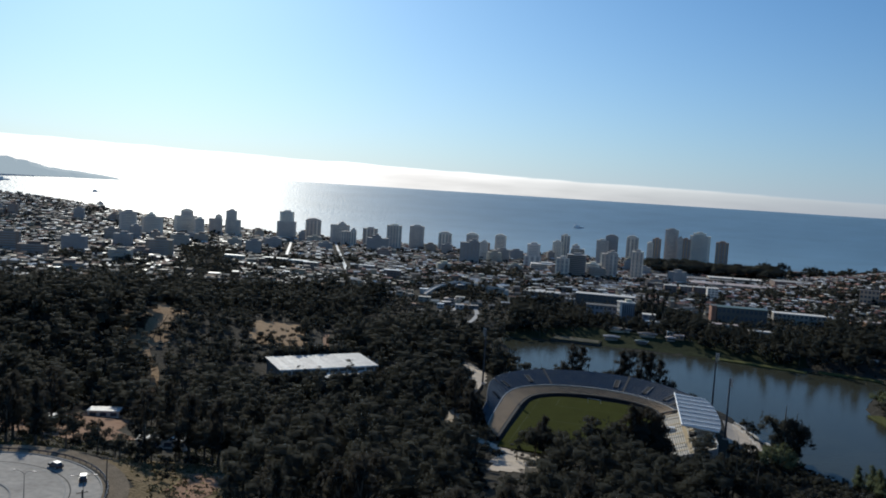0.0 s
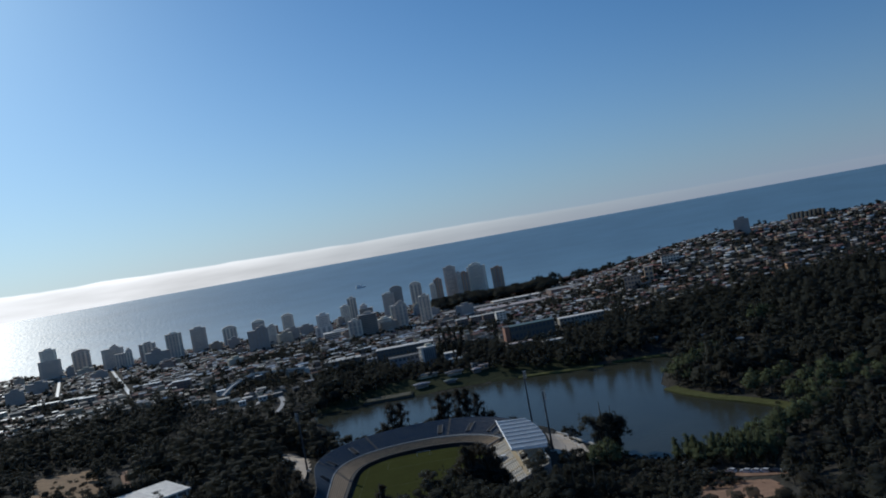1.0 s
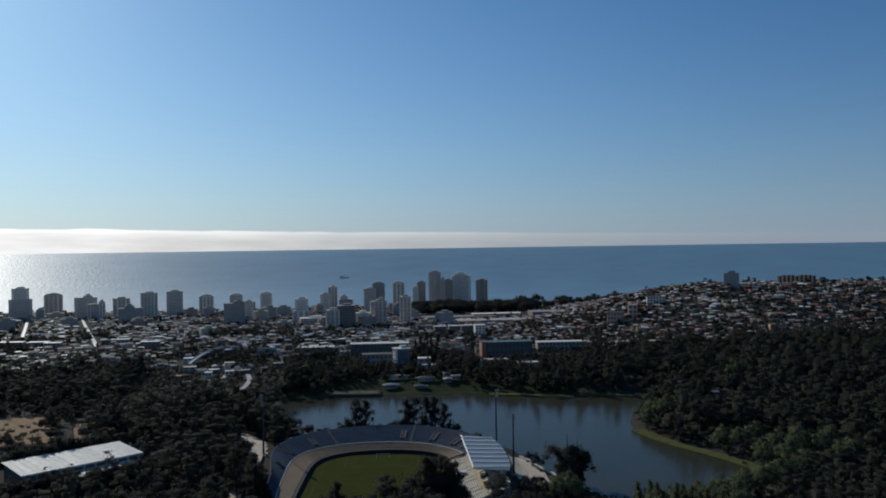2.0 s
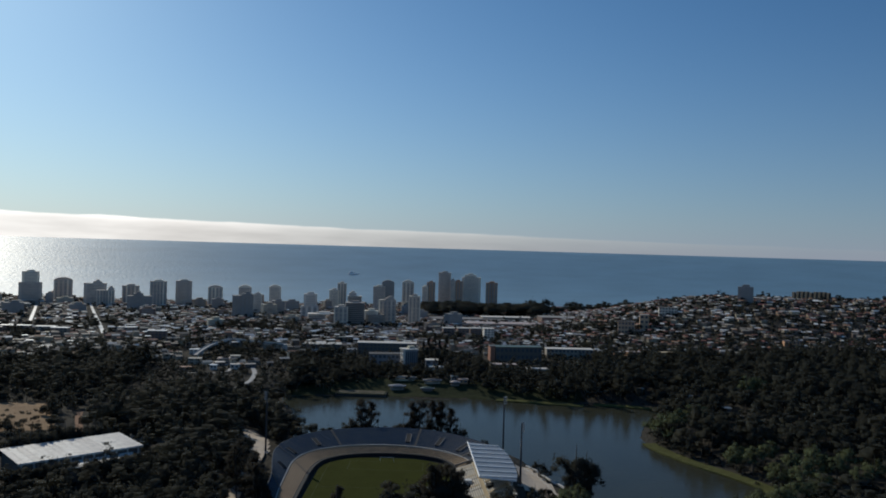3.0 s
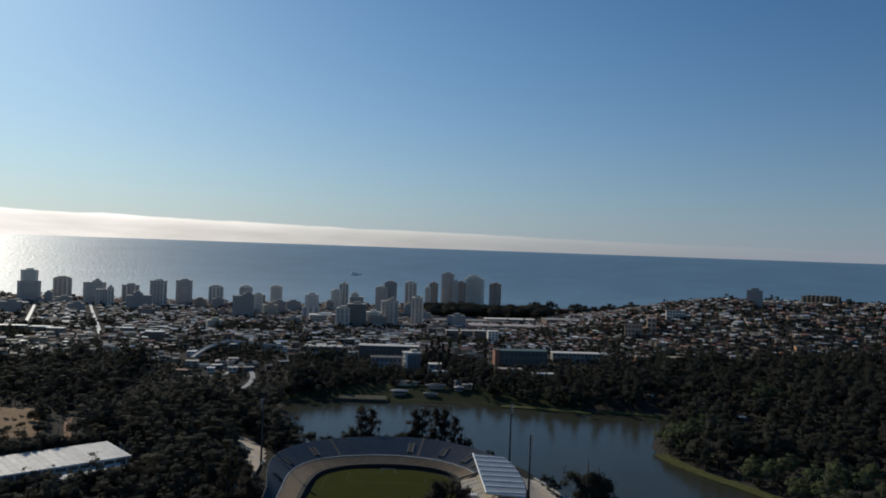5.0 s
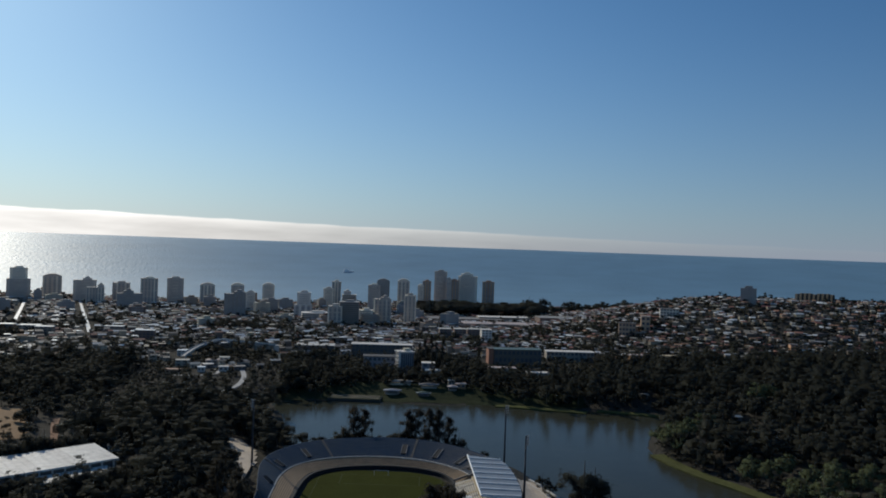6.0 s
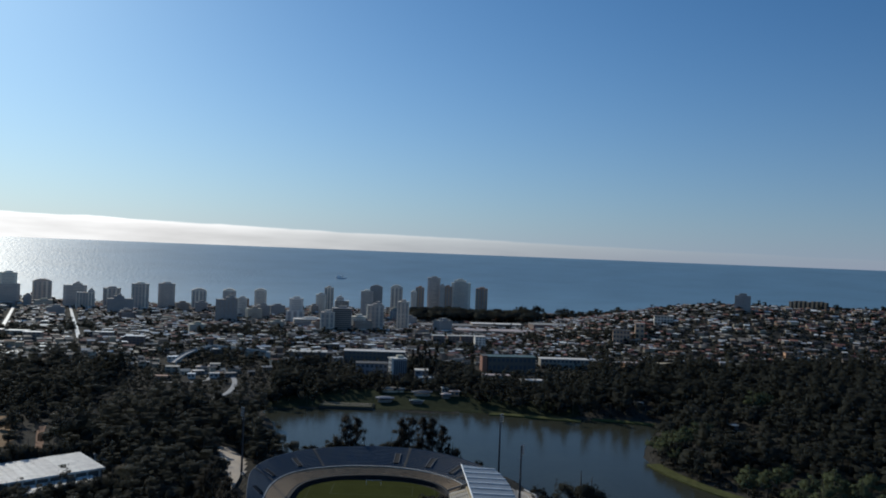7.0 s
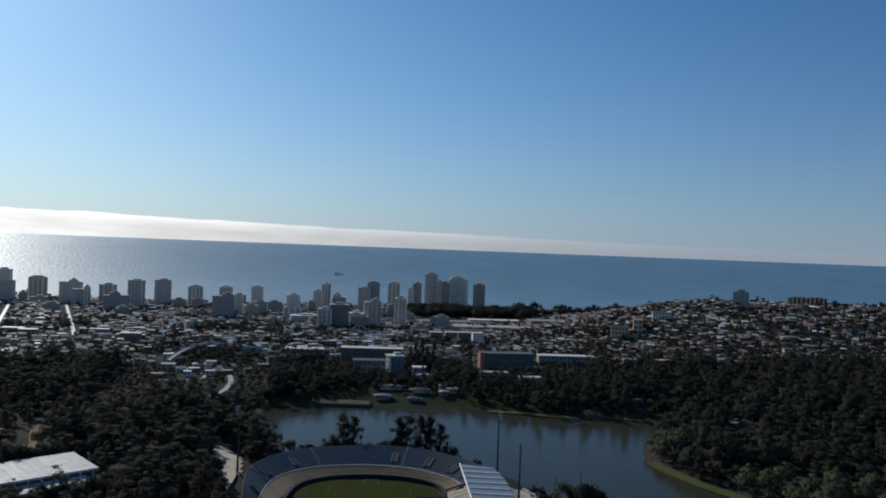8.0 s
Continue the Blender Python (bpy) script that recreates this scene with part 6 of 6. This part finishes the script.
for x, y, s in ((68, 404, 1.75), (72, 407, 1.5), (66, 399, 0.8), (71, 402, 0.75), (75, 409, 0.7), (55, 447, 0.62), (58, 441, 0.5)):
    plant(BROADS[int(rng_t.integers(3))], x, y, s * 1.3, rng_t.uniform(0, 6), "dark round-headed tree on the lagoon bank", "trees on the lagoon bank")
for x, y, s in ((147, 546, 1.6), (154, 552, 1.9), (164, 559, 2.0), (174, 566, 1.9), (161, 546, 1.6), (186, 578, 1.5), (172, 470, 1.7), (180, 464, 1.9), (189, 470, 1.6), (178, 484, 1.4), (184, 436, 1.7), (193, 430, 2.0), (203, 438, 2.1), (211, 430, 1.8), (186, 448, 1.4),
                (222, 440, 1.8), (198, 452, 1.7), (212, 456, 1.6), (216, 416, 1.5), (196, 416, 1.4), (228, 424, 1.6), (196, 480, 1.3), (246, 648, 2.3), (254, 652, 2.1), (262, 660, 1.7), (60, 374, 1.5), (66, 383, 1.6), (56, 364, 1.3), (63, 368, 1.5), (69, 376, 1.2),
                (96, 361, 1.3), (100, 353, 1.4), (102, 345, 1.35), (107, 339, 1.45), (112, 333, 1.4), (117, 330, 1.4), (122, 325, 1.4), (104, 366, 1.45), (108, 358, 1.5), (111, 350, 1.5), (116, 343, 1.5), (121, 337, 1.55), (127, 332, 1.5),
                (114, 364, 1.5), (118, 356, 1.6), (122, 349, 1.6), (128, 344, 1.6), (133, 338, 1.5), (124, 364, 1.6), (130, 357, 1.7), (136, 350, 1.7), (134, 368, 1.7), (140, 361, 1.7), (146, 370, 1.8), (150, 380, 1.8), (158, 376, 1.8),
                (162, 386, 1.8), (170, 391, 1.9), (178, 397, 1.9), (148, 538, 1.6), (151, 529, 1.4), (145, 557, 1.5), (156, 542, 1.8), (190, 404, 1.9)):
    plant(WILLOWS[int(rng_t.integers(3))], x, y, s, rng_t.uniform(0, 6), "lighter green willow on the lagoon shore", "willows of the lagoon shore")
for x, y, s in ((99, 348, 0.95), (105, 342, 1.0), (110, 336, 1.0), (115, 331, 1.0), (120, 327, 1.0), (94, 364, 0.9), (98, 357, 1.0), (125, 326, 0.9)):
    plant(POPLARS[int(rng_t.integers(2))], x, y, s * 1.15, rng_t.uniform(0, 6), "slim light green tree in the shoreline row", "row of slim trees")


for x, y, s in ((206, 1885, 2.7), (240, 1898, 2.5), (252, 1905, 2.2), (309, 1905, 2.2), (298, 1915, 1.8), (196, 1893, 2.0)):
    plant(BROADS[int(rng_t.integers(3))], x, y, s, rng_t.uniform(0, 6), "big dark round-headed tree by the coast", "round trees by the coast")


def grove(name, label, x, y, kinds, size, leaves, seed, scale=(0.7, 1.2), clumps=99, mat=None, tall=1.0):
    """Trees too far to pick apart, joined."""
    rng = np.random.default_rng(seed)
    tall = np.broadcast_to(tall, np.shape(x))
    models = [crown_quads(np.random.default_rng(seed + k), kd, up, leaves, size, LUMP1, clumps)[:2] for k, (kd, up) in enumerate(kinds)]
    quads, ways = stand_of(models, rng, x, y, height(x, y) - 0.5, rng.uniform(*scale, len(x)) * tall)
    w = thing(name, label=label, category="trees", kind="stuff")
    tagged(part("foliage", quads_mesh("foliage", quads, mat or M_LEAF, ways), None, w), kind="stuff")


rng_t = np.random.default_rng(78)
gx, gy = scatter(rng_t, 7800, -1600, 1000, 620, 1950)
gx[5300:6200], gy[5300:6200] = scatter(rng_t, 900, -420, 300, 860, 1250)
gx[6200:7100], gy[6200:7100] = scatter(rng_t, 900, -950, 100, 1000, 1500)
gx[7100:], gy[7100:] = scatter(rng_t, 700, -765, -480, 808, 1213)
near_shore = np.interp(gx, [p[0] for p in COAST], [p[1] for p in COAST])
ok = (gy < near_shore - 25) & in_sight(gx, gy) & (gy > 880) & (np.array([noise.noise(Vector((a * 0.009, b * 0.009, 8.0))) for a, b in zip(gx, gy)]) > 0.02)
ok |= inside(TOWN_GROVE, gx, gy)
ok |= (gy > np.interp(gx, *WOODS_END) + 20) & (gy < 900) & (rng_t.uniform(size=len(gx)) < 0.6)
for av in AVENUES:
    ok &= off_line(av, gx, gy) > 5
grove("town_trees", "dark trees scattered between the houses", gx[ok], gy[ok], (("broad", 12), ("broad", 10), ("broad", 15)), 1.8, 11, 300, (0.7, 1.2), 3)
gx, gy = scatter(rng_t, 4600, 110, 900, 880, 1400)
ok = in_sight(gx, gy) & (height(gx, gy) < 58)
grove("hill_trees", "small dark trees between the hillside houses", gx[ok], gy[ok], (("broad", 7), ("broad", 9), ("pine", 8)), 1.0, 9, 310, (0.7, 1.3), 3)
gx, gy = rng_t.uniform(-40, 215, 420), rng_t.normal(1735, 35, 420)
ok = gy < 1830
grove("shore_pines", "dark pine grove before the sea front towers", gx[ok], gy[ok], (("broad", 17), ("broad", 20)), 1.5, 30, 320, (1.5, 2.2), 6)
gx, gy = rng_t.uniform(215, 420, 26), rng_t.uniform(1680, 1800, 26)
grove("coast_trees", "scattered dark trees near the coast", gx, gy, (("broad", 16), ("pine", 20)), 1.6, 50, 340, (0.9, 1.7), 6)

gx, gy = scatter(rng_t, 260, -264, -158, 770, 930)
ok = inside(BRIDGE_WOOD, gx, gy) & (off_line([(-248, 800), (-249, 850), (-243, 925)], gx, gy) > 5)
for bx, by, r in BUILT[-8:]:
    ok &= np.hypot(gx - bx, gy - by) > r * 0.8
grove("bridge_wood", "low dark trees under the footbridge", gx[ok], gy[ok], (("broad", 6), ("broad", 7)), 0.7, 40, 345, (0.7, 1.1), 6)

# ---- trees along the far shore ----
gx, gy = scatter(rng_t, 900, -135, 150, 676, 780)
ok = inside([(-128, 684), (-92, 694), (-62, 722), (18, 726), (34, 690), (70, 684), (120, 676), (150, 684), (150, 780), (-135, 780)], gx, gy) & ((gx < 40) | (gy > 694))
for bx, by, r in BUILT:
    ok &= np.hypot(gx - bx, gy - by) > r * 0.8
grove("shore_wood", "dense dark trees along the far shore", gx[ok], gy[ok], (("broad", 10), ("broad", 8), ("gum", 12)), 0.7, 62, 350, (0.7, 1.15), 8)

# ---- bushes on the bank beside the forecourt ----
gx, gy = scatter(rng_t, 420, 44, 104, 300, 404)
ok = ~inside(LAKE, gx, gy) & (off_line(LAKE, gx, gy) > 2.5) & ~inside([(40, 360), (62, 372), (66, 470), (40, 470)], gx, gy)
grove("bank_bushes", "dark bushes on the bank below the forecourt", gx[ok], gy[ok], (("broad", 5), ("broad", 4), ("broad", 6)), 0.5, 40, 365, (0.7, 1.3), 6)

# ---- undergrowth between the trees ----
gx, gy = scatter(rng_t, 9500, -700, 480, 150, 870)
gx[8600:9050], gy[8600:9050] = scatter(rng_t, 450, 8, 112, 236, 372)
gx[9050:], gy[9050:] = scatter(rng_t, 450, 120, 262, 262, 400)
gx[8000:8600], gy[8000:8600] = scatter(rng_t, 600, -300, -130, 600, 830)
ok = open_to_trees(gx, gy) & in_sight(gx, gy) & (gy > 235)
ok |= inside(LOW, gx, gy) & ~inside(FIELD, gx, gy) & ~inside([(-224, 362), (-146, 400), (-172, 446), (-246, 408)], gx, gy)
ok |= ~inside(LAKE, gx, gy) & (off_line(LAKE, gx, gy) > 4) & (off_line(LAKE, gx, gy) < 14) & (gx > 130)
ok |= inside([(-92, 716), (36, 720), (36, 738), (-92, 732)], gx, gy)
ok &= ~inside([(-70, 660), (62, 660), (62, 714), (-70, 710)], gx, gy)
for bed in WILLOW_BEDS:
    ok |= inside(bed, gx, gy)
ok |= inside([(104, 345), (124, 326), (185, 384), (185, 402), (100, 368)], gx, gy)
grove("undergrowth", "dark bushes under the trees", gx[ok], gy[ok], (("broad", 4.5), ("broad", 3.5), ("broad", 5.5)), 0.85, 10, 360, (0.6, 1.3), 3, tall=np.where((off_line(LAKE, gx[ok], gy[ok]) < 22) | inside(LOW, gx[ok], gy[ok]), 1.0, 1.9) * growth(gx[ok], gy[ok]))

gx, gy = scatter(rng_t, 2600, 120, 260, 395, 640)
ok = ~inside(LAKE, gx, gy) & (off_line(LAKE, gx, gy) > 5) & (off_line(LAKE, gx, gy) < 22)
grove("shore_bushes", "olive bushes on the lagoon shore", gx[ok], gy[ok], (("broad", 4.5), ("broad", 3.5)), 0.55, 22, 370, (0.5, 1.3), 4)

# ---- dry scrub on the near slope ----
rng_t = np.random.default_rng(79)
gx, gy = scatter(rng_t, 3200, -215, -70, 110, 260)
ok = open_to_trees(gx, gy) | inside(SLOPE, gx, gy)
ok &= np.hypot(gx + 160, gy - 130) > 47
gx, gy = gx[ok], gy[ok]
sx = rng_t.uniform(0.4, 1.2, len(gx)) * rng_t.uniform(0.8, 1.7, len(gx))
sz = height(gx, gy)
out = []
for i in range(len(gx)):
    c = np.array([[gx[i], gy[i], sz[i] + sx[i] * 0.4], [gx[i] + sx[i] * 0.5, gy[i], sz[i] + sx[i] * 0.3]])
    out.append(leaf_quads(rng_t, c, np.array([[sx[i], sx[i], sx[i] * 0.6]] * 2), 16, 0.4))
w = thing("dry_scrub", label="dry brown and olive scrub on the near slope", category="scrub", kind="stuff")
tagged(part("foliage", quads_mesh("foliage", np.concatenate([o[0] for o in out]), M_SHRUB, np.concatenate([o[1] for o in out])), None, w), kind="stuff")
patch("dry_slope", [(-148, 190), (-138, 200), (-128, 199), (-121, 205), (-112, 198), (-103, 184), (-92, 160), (-72, 112), (-110, 82), (-132, 112), (-118, 140), (-126, 162), (-146, 172)], M_DRYGRASS, "dry brown grass on the near slope", 0.2, 1.5)
patch("slope_earth", [(-126, 186), (-121, 191), (-115, 187), (-112, 178), (-108, 165), (-112, 158), (-118, 164), (-121, 175)], M_RED_EARTH, "reddish bare earth on the near slope", 0.32, 1.2)
for x, y, s in ((-136, 188, 0.4), (-131, 194, 0.45), (-118, 197, 0.5), (-110, 190, 0.45), (-104, 176, 0.5), (-124, 170, 0.3), (-140, 180, 0.35), (-100, 164, 0.45), (-106, 152, 0.35), (-129, 180, 0.28)):
    plant(BROADS[int(rng_t.integers(3))], x, y, s, rng_t.uniform(0, 6), "low olive bush on the dry slope", "bushes of the dry slope")
# dark trees behind the turning circle and at the head of the dry slope
for x, y, s, broad in ((-184, 187, 0.95, 0), (-190, 181, 0.9, 0), (-196, 190, 1.0, 0), (-188, 194, 1.0, 1), (-201, 198, 1.1, 1), (-178, 197, 0.9, 1), (-171, 190, 0.45, 1), (-163, 190, 0.62, 1), (-159, 193, 0.5, 1), (-149, 196, 1.0, 0), (-150, 190, 0.5, 1), (-143, 206, 1.4, 1),
                       (-136, 209, 1.2, 1), (-138, 203, 1.0, 0), (-130, 205, 1.45, 1), (-124, 210, 1.3, 1), (-126, 201, 1.0, 0), (-116, 206, 1.4, 1), (-108, 201, 1.3, 1), (-110, 210, 1.0, 0), (-101, 196, 1.4, 1), (-96, 204, 1.2, 1), (-92, 190, 1.2, 1), (-88, 198, 1.0, 0),
                       (-146, 220, 1.3, 1), (-172, 240, 1.0, 0), (-156, 182, 0.85, 1), (-206, 214, 1.2, 1), (-212, 224, 1.0, 0)):
    plant((BROADS if broad else GUMS)[int(rng_t.integers(3))], x, y, s, rng_t.uniform(0, 6), ("dense dark tree" if broad else "tall dark gum tree") + " above the turning circle", "trees above the turning circle")
# young trees before the sports hall
for i in range(22):
    lx, ly = -34 + i * 3.3, (-21 if i < 9 else -26) - rng_t.uniform(0, 6)
    hx, hy = -180 + lx * math.cos(0.77) - ly * math.sin(0.77), 396.5 + lx * math.sin(0.77) + ly * math.cos(0.77)
    plant(BROADS[i % 3], hx, hy, rng_t.uniform(0.85, 1.1), rng_t.uniform(0, 6), "dark tree before the sports hall", "trees before the hall")
for i in range(12):
    lx, ly = -26 + i * 4.4, 20 + rng_t.uniform(0, 5)
    hx, hy = -180 + lx * math.cos(0.77) - ly * math.sin(0.77), 396.5 + lx * math.sin(0.77) + ly * math.cos(0.77)
    plant(BROADS[i % 3], hx, hy, rng_t.uniform(1.1, 1.45), rng_t.uniform(0, 6), "dark tree behind the sports hall", "trees behind the hall")
for x, y, s in ((-243, 399, 1.0), (-234, 388, 0.9), (-226, 394, 0.8), (-238, 376, 1.0), (-227, 362, 0.95), (-218, 372, 0.8), (-212, 362, 0.8), (-248, 388, 1.1), (-250, 410, 1.1), (-206, 352, 0.9), (-198, 356, 0.7), (-236, 408, 0.9)):
    plant(BROADS[int(rng_t.integers(3))], x, y, s, rng_t.uniform(0, 6), "dark tree at the hall's end", "trees at the hall's end")
patch("slope_clearing", [(-228, 206), (-205, 203), (-184, 208), (-176, 226), (-196, 240), (-212, 270), (-238, 274), (-234, 240)], M_RED_EARTH, "bare sandy clearing between the trees", 0.25, 1.5)
for x, y, s in ((-207, 225, 0.6), (-200, 215, 0.55), (-190, 222, 0.6), (-213, 238, 0.55), (-222, 222, 0.7), (-226, 246, 0.9), (-233, 256, 1.0), (-232, 240, 1.0), (-184, 214, 0.5), (-196, 206, 0.4)):
    plant(BROADS[int(rng_t.integers(3))], x, y, s, rng_t.uniform(0, 6), "dark bushy tree in the sandy clearing", "trees of the clearing")
for x, y, w0, d0, lab in ((-226, 272, 13, 6, "low shed with a pale sheet roof"), (-161, 222, 17, 5, "long low shed with a pale roof"), (-201, 288, 5, 4, "small white shed in the trees"), (-219, 229, 7, 4, "small shed with a pale roof"), (-173, 460, 6, 5, "small white hut near the earth track")):
    block("shed", x, y, w0, d0, 3.0, 0.4, wall=M_WHITE, roof=M_HALLROOF, label=lab, storeys=1, category="shed")
